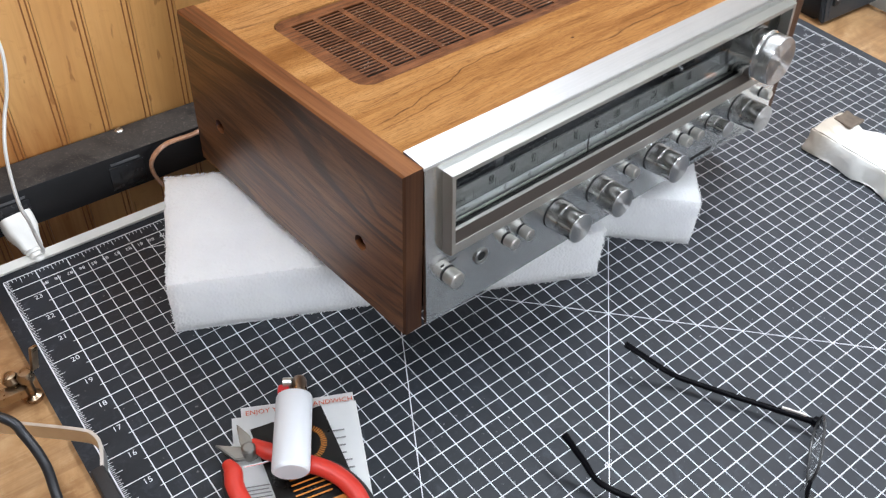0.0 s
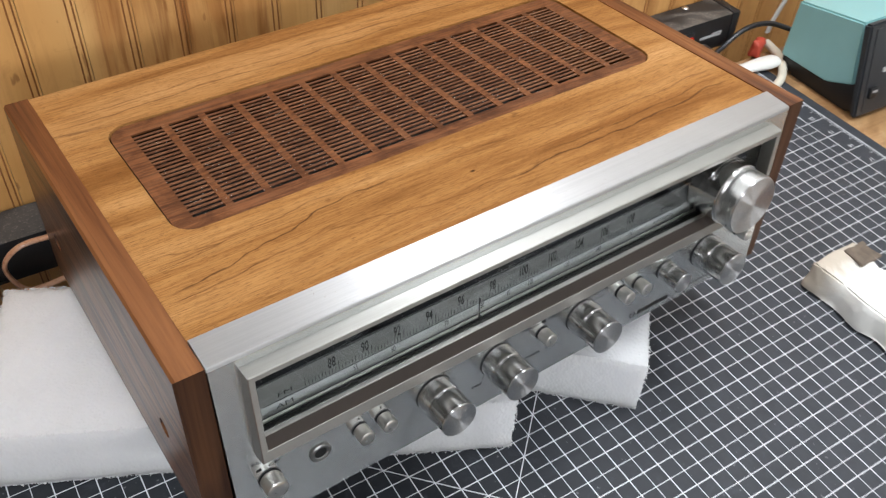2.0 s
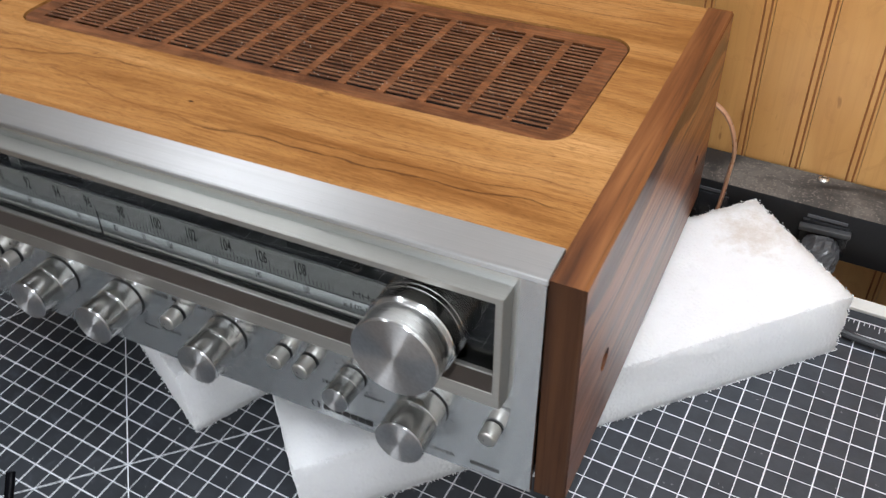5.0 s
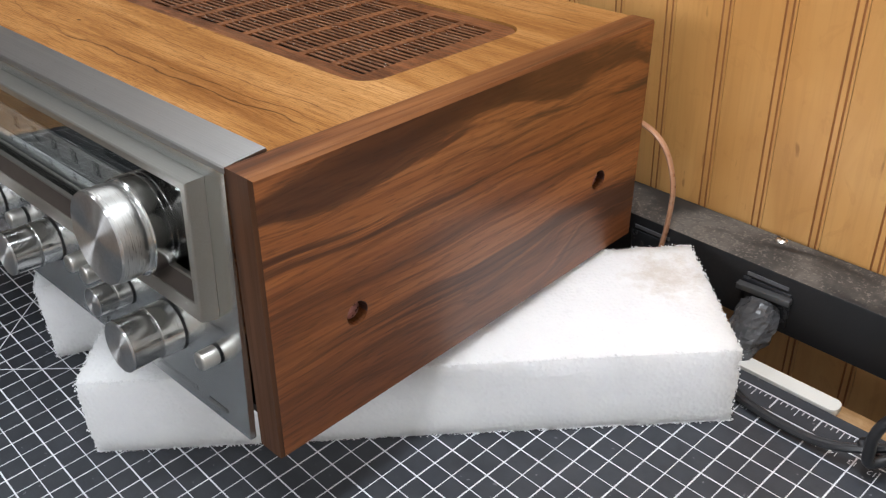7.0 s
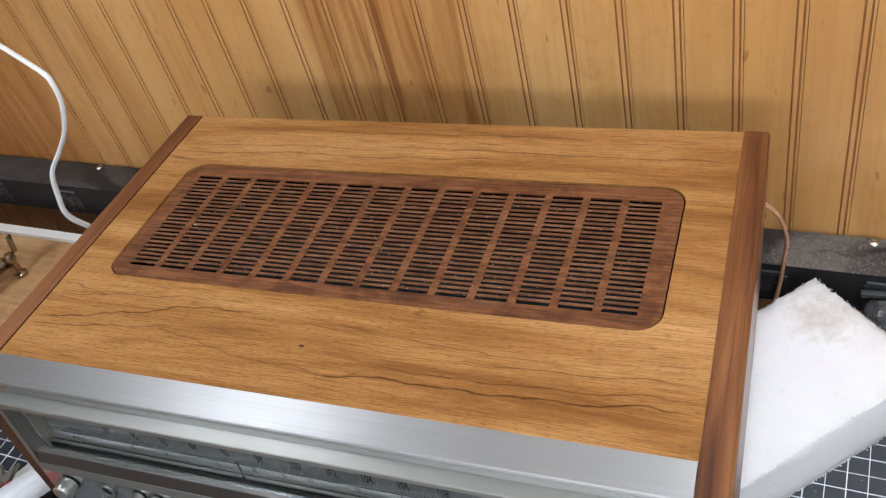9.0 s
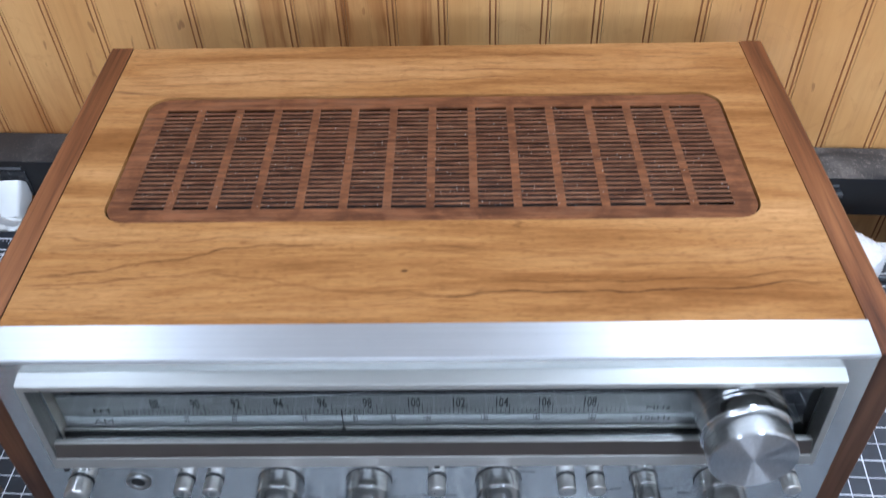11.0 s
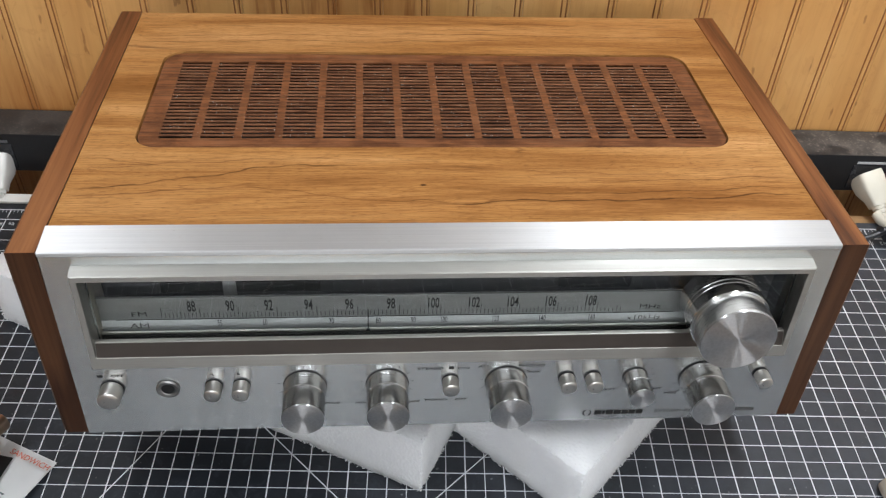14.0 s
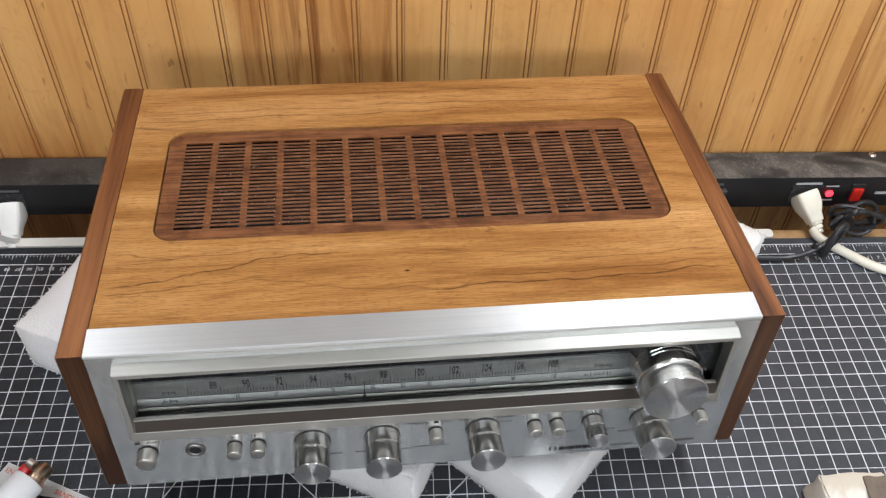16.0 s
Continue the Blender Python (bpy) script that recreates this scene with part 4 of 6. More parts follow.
part("am_band", boxes((0.0168, 0.3375, DY - 0.0003, DY - 0.0001, -0.0606, -0.0530)), plain("pale_silver_band", (0.60, 0.62, 0.62), 0.45, 0.6, 0.05, 60, 0.0), dial, "paler silver band behind the lower scale", False)
# FM figures 88 to 108
FM = (0.0646, 0.0847, 0.1050, 0.1260, 0.1477, 0.1700, 0.1927, 0.2148, 0.2360, 0.2570, 0.2792)
for k, u in enumerate(FM):
    on_dial(letters(str(88 + 2 * k), 0.0104, stretch=0.45, bold=0.00018), u, -0.0441, "fm_figure")
bm = bmesh.new()
for k in range(-8, 109):
    a = min(max(k // 10, 0), 9)
    x = FM[a] + (FM[a + 1] - FM[a]) * (k - 10 * a) / 10
    h = 0.0066 if k % 10 == 2 else 0.0040 if k % 5 == 2 else 0.0030
    strip(bm, (x, -0.0514), (x, -0.0514 + h), 0.00034, 0.0)
strip(bm, (0.0245, -0.0526), (0.3275, -0.0526), 0.00055, 0.0)
part("fm_scale", bm, m_print, dial, "", False, at=pose(0, FY, 0, 90, 0, 0))
for body, u in (("55", 0.0783), ("60", 0.1022), ("70", 0.1378), ("80", 0.1632), ("90", 0.1823), ("100", 0.1990), ("120", 0.2276), ("140", 0.2536), ("160", 0.2814)):
    on_dial(letters(body, 0.0060, stretch=0.46, bold=0.00006), u, -0.0560, "am_figure")
on_dial(letters("FM", 0.0048, stretch=1.5), 0.0370, -0.0489, "fm_label")
on_dial(letters("AM", 0.0048, stretch=1.5), 0.0362, -0.0570, "am_label")
on_dial(letters("MHz", 0.0048, stretch=1.35), 0.3134, -0.0487, "mhz_label")
on_dial(letters("x10kHz", 0.0046, stretch=1.35), 0.3112, -0.0568, "khz_label")
# lower rail that the pointer rides on, and the pointer
part("dial_rail", boxes((WX0, 0.3400, 0.0060, 0.0078, -0.0588, -0.0576), bevel=0.0003), m_satin, dial, "thin aluminium rail below the scales", False)
# solid black strip stands for the shaded gap under the rail
part("rail_shadow_gap", boxes((WX0, 0.3400, 0.0050, 0.0095, -0.0640, -0.0592)), m_inside, dial, "", False)
pointer = part("pointer", boxes((0.1574, 0.1580, 0.0062, 0.0068, -0.0600, -0.0440)), m_print, dial, "thin dark tuning pointer", False)
part("pointer_foot", boxes((0.1566, 0.1588, 0.0050, 0.0068, -0.0604, -0.0574), bevel=0.0003), m_print, pointer, "", False)
part("pointer_slide", boxes((0.1470, 0.1690, 0.0042, 0.0049, -0.0606, -0.0590), bevel=0.0002), m_print, pointer, "", False)
glass = fpart("glass", boxes((WX0 - 0.001, WX1 + 0.001, 0.0008, 0.0022, WZ0 - 0.001, WZ1 + 0.001)), m_glass, "clear window glass", False)
glass.visible_shadow = False


# controls
m_grip_alu = turned_side("satin_turned_grip", 0.16, 0.85, 0.68)


def knob(u, w, r, length, label):
    """A polished skirt with two fine grooves at its root, a straight turned grip and a flat turned cap."""
    k, e = length, 0.00022
    groove = [(q, h) for c in (0.075, 0.125) for q, h in ((r, k * c - e), (r - e, k * c - e * 0.5), (r - e, k * c + e * 0.5), (r, k * c + e))]
    ob = part("knob", lathe([(r * 0.93, -0.0010), (r, -0.0008)] + groove + [(r, k * 0.40 - e), (r - e, k * 0.40), (r * 0.93, k * 0.40 + e * 0.5), (r * 0.93, k * 0.96)], 64, "y-"),
              m_side, receiver, label, at=front_at(u, -0.0012, w), sharp=12)
    part("grip", lathe([(r * 0.945, k * 0.40), (r * 0.950, k * 0.43), (r * 0.965, k * 0.455), (r * 0.972, k * 0.50), (r * 0.972, k * 0.975)], 64, "y-", caps=(False, False)), m_grip_alu, ob, "satin turned grip", sharp=12)
    part("cap", lathe([(r * 0.972, k * 0.974), (r * 0.972, k * 0.992), (r * 0.960, k + 0.0003), (0.0, k + 0.0003)], 64, "y-"), m_cap, ob, "turned aluminium cap", sharp=12)
    return ob


def collar(u, w, r):
    return part("collar", lathe([(r, -0.0002), (r, 0.0006), (0, 0.0006)], 32, "y-"), m_black, receiver, "", at=front_at(u, -0.0002, w))


def button(u, w, r, length):
    ob = part("button", lathe([(r * 0.96, 0.0), (r, 0.0006), (r, length * 0.86), (r * 0.97, length * 0.94), (r * 0.86, length * 0.985), (r * 0.5, length), (0, length)], 28, "y-"),
              m_satin, receiver, "satin aluminium push button", at=front_at(u, -0.0006, w))
    part("button_ring", lathe([(r * 1.06, -0.0002), (r * 1.06, 0.0003), (r * 0.99, 0.0003)], 28, "y-"), m_black, ob)
    return ob


CW_ = -0.0945
for u in (0.1222, 0.1680, 0.2354):
    collar(u, CW_, 0.01215)
    knob(u, CW_, 0.0119, 0.0238, "polished aluminium rotary knob")
collar(0.3490, CW_, 0.01265)
knob(0.3490, CW_, 0.0124, 0.0245, "polished aluminium volume knob")
collar(0.3103, -0.0930, 0.00745)
knob(0.3103, -0.0930, 0.0072, 0.0160, "small aluminium balance knob")
big = part("tuning_knob", lathe([(0.0192, 0.0136), (0.0195, 0.0146), (0.0200, 0.0156), (0.0203, 0.0170), (0.0204, 0.0190), (0.0204, 0.0266), (0.0201, 0.0270)], 72, "y-"), m_side_satin, receiver, "large satin aluminium tuning knob", at=front_at(0.3492, 0.0003, -0.0402), sharp=12)
part("skirt", lathe([(0.0206, -0.0085), (0.0214, -0.0082), (0.0214, 0.0030), (0.0211, 0.0032), (0.0211, 0.0034), (0.0214, 0.0036), (0.0214, 0.0058), (0.0211, 0.0060), (0.0211, 0.0062), (0.0214, 0.0064), (0.0214, 0.0131), (0.0210, 0.0137), (0.0190, 0.0138)], 72, "y-"), m_side, big, "polished rear skirt with fine grooves", sharp=12)
part("cap", lathe([(0.0202, 0.0268), (0.0199, 0.0277), (0.0, 0.0277)], 72, "y-"), m_cap, big, "turned aluminium cap", sharp=12)
part("shaft", lathe([(0.006, -0.012), (0.006, -0.006), (0.0, -0.006)], 20, "y-"), m_satin, big)
button(0.0176, -0.0935, 0.0062, 0.0100)
for u in (0.0725, 0.0875):
    button(u, -0.0925, 0.0047, 0.0085)
for u in (0.2035, 0.2702, 0.2854):
    button(u, -0.0925, 0.0047, 0.0085)
button(0.3846, -0.0925, 0.0044, 0.0085)
jack = part("headphone_jack", lathe([(0.0064, -0.0002), (0.0064, 0.0008), (0.0056, 0.0013), (0.0040, 0.0010), (0.0036, 0.0003)], 28, "y-", caps=(False, False)), plain("dull_steel", (0.30, 0.30, 0.29), 0.4, 1.0), receiver, "headphone socket with steel ring", at=front_at(0.0474, -0.0004, -0.0940))
part("socket_hole", lathe([(0.0040, 0.0), (0.0040, 0.00045), (0.0, 0.00045)], 20, "y-"), m_inside, jack)


def on_face(body, u, w, size, stretch=1.6, name="print", material=None):
    me = letters(body, size, stretch=stretch)
    me.materials.append(material or m_print)
    part(name, me, None, faceplate, at=pose(u, -0.00025, w, 90, 0, 0))


def bar(u0, u1, w, h=0.0011, name="printed_bar", material=None):
    bm = bmesh.new()
    strip(bm, (u0, 0), (u1, 0), h, 0.0)
    part(name, bm, material or m_greyprint, faceplate, "", False, at=pose(0, -0.00025, w, 90, 0, 0))


on_face("POWER", 0.0175, -0.0779, 0.0030)
on_face("OFF", 0.0217, -0.0839, 0.0026)
bar(0.0111, 0.0140, -0.0839, 0.0018, material=m_print)
on_face("PHONES", 0.0469, -0.0779, 0.0026, 1.45)
on_face("SPEAKERS", 0.0791, -0.0779, 0.0026, 1.45)
on_face("A", 0.0722, -0.0842, 0.0024, 1.2)
on_face("B", 0.0865, -0.0842, 0.0024, 1.2)
on_face("MAX", 0.1371, -0.1092, 0.0026)
on_face("MAX", 0.1824, -0.1092, 0.0026)
on_face("MIN", 0.1534, -0.1092, 0.0026)
on_face("STEREO", 0.1920, -0.0832, 0.0027)
on_face("ON", 0.2106, -0.0832, 0.0027)
bar(0.2024, 0.2052, -0.0829, 0.0020, material=m_print)
on_face("MONO", 0.1960, -0.1082, 0.0026)
on_face("OFF", 0.2104, -0.1082, 0.0026)
on_face("MODE/FM MUTING", 0.2039, -0.0775, 0.0024, 1.30)
on_face("AM", 0.2218, -0.0822, 0.0026)
on_face("PHONO", 0.2490, -0.0822, 0.0026)
on_face("AUX", 0.2505, -0.0872, 0.0024)
on_face("TAPE MONITOR", 0.2784, -0.0775, 0.0026, 1.45)
on_face("BALANCE", 0.3089, -0.0777, 0.0026)
on_face("LEFT", 0.2961, -0.1032, 0.0026)
on_face("RIGHT", 0.3218, -0.1032, 0.0026)
on_face("MIN", 0.3337, -0.1072, 0.0026)
on_face("LOUDNESS", 0.3845, -0.0779, 0.0024, 1.30)
on_face("STEREO RECEIVER", 0.3461, -0.1226, 0.0033, 1.45, material=m_greyprint)
bar(0.3733, 0.3882, -0.1226, 0.0022)
# maker's mark: plain blocks in black
for k, wide in enumerate((0.0040, 0.0014, 0.0042, 0.0042, 0.0038, 0.0038, 0.0040)):
    u = (0.2908, 0.2955, 0.2976, 0.3024, 0.3072, 0.3115, 0.3158)[k]
    bar(u, u + wide, -0.1224, 0.0034, "maker_mark", m_print)
for side in (-1, 1):
    bm = bmesh.new()
    for k in range(6):
        p, q = (radians(90 + side * (25 + 22 * (k + d))) for d in (0, 1))
        strip(bm, (0.0023 * math.cos(p), 0.0023 * math.sin(p)), (0.0023 * math.cos(q), 0.0023 * math.sin(q)), 0.0007, 0.0)
    part("maker_mark", bm, m_print, faceplate, "", False, at=pose(0.2862, -0.00025, -0.1224, 90, 0, 0))
# tick marks round the rotary knobs
bm = bmesh.new()
for u, w, r in ((0.1222, CW_, 0.0135), (0.1680, CW_, 0.0135), (0.2354, CW_, 0.0135), (0.3490, CW_, 0.0142), (0.3103, -0.0930, 0.0096)):
    for k in range(11):
        a = radians(225 - 27 * k)
        d = Vector((math.cos(a), math.sin(a)))
        c = Vector((u, w))
        strip(bm, c + d * r, c + d * (r + 0.0018), 0.00028, 0.0)
part("printed_tick", bm, m_print, faceplate, "", False, at=pose(0, -0.00025, 0, 90, 0, 0), kind="stuff")

# ---------------------------------------------------------------- foam blocks
def foam_material(stain=None):
    n = Nodes("white_polyethylene_foam")
    v = n.coords()
    cell = n.add("ShaderNodeTexVoronoi", feature="F1")
    n.link(v, cell.inputs["Vector"])
    cell.inputs["Scale"].default_value = 420.0
    f = n.noise(v, 160.0, 5.0, 0.65)
    low = n.noise(v, 22.0, 4.0, 0.6)
    col = n.ramp(low, (0.3, (0.82, 0.825, 0.835)), (0.7, (0.88, 0.885, 0.89)))
    col = n.mix(n.ramp(f, (0.60, 0.0), (0.74, 0.25)), col, (0.66, 0.66, 0.66))
    if stain:
        d = n.add("ShaderNodeVectorMath", operation="DISTANCE")
        n.link(v, d.inputs[0])
        d.inputs[1].default_value = stain
        near = n.math("ADD", d.outputs["Value"], n.math("MULTIPLY", n.math("SUBTRACT", n.noise(v, 120.0, 5.0, 0.7), 0.5), 0.06))
        col = n.mix(n.ramp(near, (0.004, 0.50), (0.026, 0.0)), col, (0.50, 0.41, 0.31))
    n.set(color=col, rough=0.8, sss=0.9, sssr=(0.020, 0.020, 0.021), ssss=1.3, spec=0.25)
    h = n.math("ADD", cell.outputs["Distance"], n.math("MULTIPLY", f, 0.9))
    n.bump(h, 0.55, 0.0010)
    return n.mat


m_foam = foam_material()
m_foam_dirty = foam_material((0.022, -0.072, 0.048))
m_fringe = plain("torn_foam_fibre", (0.80, 0.805, 0.81), 0.8, 0.0, 0.04, 200, 0.0)


def foam_block(corner, tip, width, side, height, label, seed, material):
    """A long foam slab whose lower front edge runs from corner to tip."""
    a, b = Vector((*corner, 0)), Vector((*tip, 0))
    d = b - a
    length = d.length
    ang = math.degrees(math.atan2(d.y, d.x))
    bm = box(bmesh.new(), 0, length, 0 if side > 0 else -width, width if side > 0 else 0, 0.0, height)
    subdivide(bm, 0.0050)
    edge = [v for v in bm.verts if sum(abs(c - m) < 1e-5 for c, lo, hi in ((v.co.x, 0, length), (v.co.y, min(0, side * width), max(0, side * width)), (v.co.z, 0, height)) for m in (lo, hi)) >= 2]
    mid = Vector((length / 2, side * width / 2, height / 2))
    for v in edge:
        v.co += (mid - v.co).normalized() * (0.0009 if v.co.z > 0.5 * height else 0.0010) * (1.6 * random.random() - 0.2)
    roughen(bm, 0.0008, 230.0, seed + 7)
    roughen(bm, 0.0005, 90.0, seed)
    roughen(bm, 0.0006, 20.0, seed + 3)
    # torn fibres along the cut edges
    fringe = bmesh.new()
    lo, hi = min(0, side * width), max(0, side * width)
    runs = [((0, y, z), (length, y, z)) for y in (lo, hi) for z in (0.0006, height)] + [((x, lo, z), (x, hi, z)) for x in (0, length) for z in (0.0006, height)] + [((x, y, 0), (x, y, height)) for x in (0, length) for y in (lo, hi)]
    tufts = random.Random(int(seed))
    for p, q in runs:
        p, q = Vector(p), Vector(q)
        for _ in range(int((q - p).length * (3600 if q.z < 0.01 else 2200))):
            c = p.lerp(q, tufts.random())
            c += (mid - c).normalized() * tufts.uniform(0.0001, 0.0016) + Vector([tufts.gauss(0, 0.0004) for _ in range(3)])
            r = tufts.uniform(0.00016, 0.00062)
            turn = Matrix.Rotation(tufts.uniform(0, 6.28), 4, Vector((tufts.random(), tufts.random(), tufts.random() + 0.1)).normalized())
            tip = [fringe.verts.new(c + turn @ (Vector(d) * r)) for d in ((1.6, 0, 0), (-0.8, 0.9, 0), (-0.8, -0.9, 0.1), (0, 0, 1.2), (0, 0.1, -1.2))]
            for f in ((0, 1, 3), (1, 2, 3), (2, 0, 3), (1, 0, 4), (2, 1, 4), (0, 2, 4)):
                fringe.faces.new([tip[k] for k in f])
    for v in fringe.verts:
        v.co.z = max(0.0002, v.co.z)
    for v in bm.verts:
        v.co.z = max(0.0004, v.co.z)
    ob = solo("foam_block", bm, material, label, "foam block", m=pose(a.x, a.y, 0.0004, 0, 0, ang), group="foam blocks under the receiver")
    part("torn_edge", fringe, m_fringe, ob, "frayed white foam fibres along the cut edges", False, kind="stuff")
    return ob


foam_block((0.0895, 0.4845), (0.4030, 0.3415), 0.126, 1, 0.0520, "white foam slab wedged diagonally under the receiver", 1.0, m_foam)
foam_block((0.7275, 0.5765), (0.4985, 0.3225), 0.101, -1, 0.0485, "white foam slab with a dirty corner under the receiver", 5.0, m_foam_dirty)
# ---------------------------------------------------------------- power strip on the wall
def dusty_black():
    n = Nodes("dusty_black_steel")
    v = n.coords()
    f = n.noise(v, 120.0, 6.0, 0.7)
    low = n.noise(n.coords((1, 0.6, 1)), 17.0, 4.0, 0.6, 1.4)
    geo = n.add("ShaderNodeNewGeometry")
    sep = n.add("ShaderNodeSeparateXYZ")
    n.link(geo.outputs["Normal"], sep.inputs[0])
    grit = n.noise(v, 520.0, 3.0, 0.6)
    dust = n.math("MULTIPLY", n.ramp(low, (0.42, 0.45), (0.55, 1.0)), n.ramp(f, (0.30, 0.55), (0.60, 1.0)))
    dust = n.math("ADD", n.math("MULTIPLY", dust, 0.8), n.math("MULTIPLY", n.ramp(grit, (0.56, 0.0), (0.66, 1.0)), 0.9))
    wiped = n.noise(n.coords((0.5, 1, 1)), 24.0, 3.0, 0.55, 0.8)
    dust = n.math("MULTIPLY", dust, n.ramp(wiped, (0.40, 0.18), (0.50, 1.0)))
    dust = n.math("MULTIPLY", dust, n.ramp(sep.outputs["Z"], (0.5, 0.03), (0.95, 1.0)))
    pos = n.add("ShaderNodeSeparateXYZ")
    n.link(v, pos.inputs[0])
    dust = n.math("MULTIPLY", dust, n.ramp(pos.outputs["X"], (0.10, 0.40), (0.65, 1.0)))
    n.set(color=n.mix(dust, (0.012, 0.012, 0.013), (0.165, 0.142, 0.120)), rough=n.ramp(dust, (0.0, 0.45), (0.6, 0.9)), spec=0.3)
    n.bump(f, 0.12, 0.0004)
    return n.mat


m_strip = dusty_black()
m_red_on = Nodes("lit_red_lens").set(color=(0.5, 0.01, 0.01), glow=(1.0, 0.03, 0.05), power=3.5, rough=0.3)
m_red_rock = Nodes("lit_red_rocker").set(color=(0.45, 0.015, 0.01), glow=(1.0, 0.03, 0.02), power=0.10, rough=0.25)
m_pale = plain("pale_label_print", (0.42, 0.42, 0.43), 0.6, 0.0, 0.15, 200, 0.0)
m_outlet = plain("glossy_black_plastic", (0.022, 0.022, 0.024), 0.25, 0.0, 0.1, 100, 0.0)
SY_, SZ0, SZ1 = 0.6545, 0.0075, 0.0470
power_strip = thing("power_strip", "long black metal power strip screwed to the wall, dusty on top", "power strip", at=(0.3165, 0.675, SZ0))
PS = -Vector((0.3165, 0.675, SZ0))
part("housing", boxes((-0.281, 0.912, SY_, 0.6925, SZ0, SZ1), bevel=0.0012), m_strip, power_strip, at=PS)
for x0, x1 in ((-0.291, -0.2812), (0.9122, 0.9222)):
    cap = part("end_cap", boxes((x0, x1, SY_ - 0.001, 0.6935, SZ0 - 0.0006, SZ1 + 0.0008), bevel=0.0016), m_black, power_strip, "moulded end cap", at=PS)
    ear = (x1 - 0.002, x1 + 0.009) if x1 > 0 else (x0 - 0.009, x0 + 0.002)
    part("mounting_ear", boxes((*ear, 0.6905, 0.6942, SZ1 - 0.016, SZ1 + 0.0004), bevel=0.0008), m_black, cap)
for x in (-0.241, -0.058, 0.139, 0.688, 0.870):
    screw = part("screw", lathe([(0.0036, 0.0), (0.0036, 0.0006), (0.0028, 0.0014), (0.0012, 0.0018), (0, 0.0018)], 16, "z"), plain("zinc_screw", (0.72, 0.70, 0.66), 0.3, 1.0), power_strip, "zinc screw head", at=Vector((x, 0.687, SZ1)) + PS)
    part("screw_slot", boxes((-0.0022, 0.0022, -0.0004, 0.0004, 0.00175, 0.0019)), m_inside, screw, "", False)
for i, x in enumerate((-0.19, -0.085, 0.030, 0.129, 0.232, 0.335, 0.437, 0.540, 0.618, 0.699, 0.797)):
    o = part("outlet", boxes((x - 0.0155, x + 0.0155, SY_ - 0.0012, SY_ + 0.001, 0.0115, 0.0365), bevel=0.0008), m_outlet, power_strip, "black socket outlet", at=PS)
    bm = boxes((x - 0.0075, x - 0.0055, SY_ - 0.0015, SY_ - 0.001, 0.022, 0.030), (x + 0.0055, x + 0.0075, SY_ - 0.0015, SY_ - 0.001, 0.022, 0.030), (x - 0.0025, x + 0.0025, SY_ - 0.0015, SY_ - 0.001, 0.0145, 0.019))
    part("socket_slot", bm, m_inside, o, "", False)
    part("outlet_label", boxes((x - 0.0130, x + 0.0130, SY_ - 0.0008, SY_ - 0.0002, 0.0382, 0.0405)), plain("grey_label", (0.10, 0.10, 0.105), 0.5) if i != 10 else m_pale, o, "", False)
lens = part("pilot_light", lathe([(0.0038, 0.0), (0.0038, 0.0016), (0.0026, 0.0028), (0, 0.0031)], 18, "y-"), m_red_on, power_strip, "glowing red pilot light", at=Vector((0.8215, SY_, 0.0262)) + PS)
part("light_label", boxes((0.8155, 0.8285, SY_ - 0.0006, SY_ - 0.0001, 0.0348, 0.0362), (0.8155, 0.8270, SY_ - 0.0006, SY_ - 0.0001, 0.0165, 0.0180)), m_pale, power_strip, "small printed legend bars", False, at=PS)
sw = part("rocker_frame", boxes((0.8415, 0.8555, SY_ - 0.0016, SY_ + 0.001, 0.0135, 0.0385), bevel=0.0008), m_black, power_strip, "", at=PS)
part("rocker", boxes((0.8432, 0.8538, SY_ - 0.0042, SY_ - 0.0012, 0.0180, 0.0340), bevel=0.0012), m_red_rock, sw, "lit red rocker switch")
part("maker_mark", boxes((0.8680, 0.8990, SY_ - 0.0006, SY_ - 0.0001, 0.0245, 0.0275), (0.8850, 0.8990, SY_ - 0.0006, SY_ - 0.0001, 0.0282, 0.0296)), m_pale, power_strip, "pale printed mark", False, at=PS)

# ---------------------------------------------------------------- plugs and cables at the wall
m_cream = plain("aged_cream_plastic", (0.70, 0.66, 0.55), 0.42, 0.0, 0.08, 60, 0.05)
m_whiteplug = plain("white_plastic", (0.76, 0.75, 0.71), 0.4, 0.0, 0.06, 60, 0.05)
m_cord_white = plain("white_vinyl_cord", (0.72, 0.71, 0.68), 0.4, 0.0, 0.06, 100, 0.03)
m_cord_tan = plain("translucent_copper_zip_cord", (0.46, 0.24, 0.14), 0.3, 0.0, 0.15, 300, 0.02, coat=0.5)
m_cord_black = plain("black_rubber_cord", (0.016, 0.016, 0.018), 0.36, 0.0, 0.15, 150, 0.03)
m_worn = plain("scuffed_grey_plastic", (0.055, 0.055, 0.056), 0.45, 0.0, 0.4, 70, 0.3)


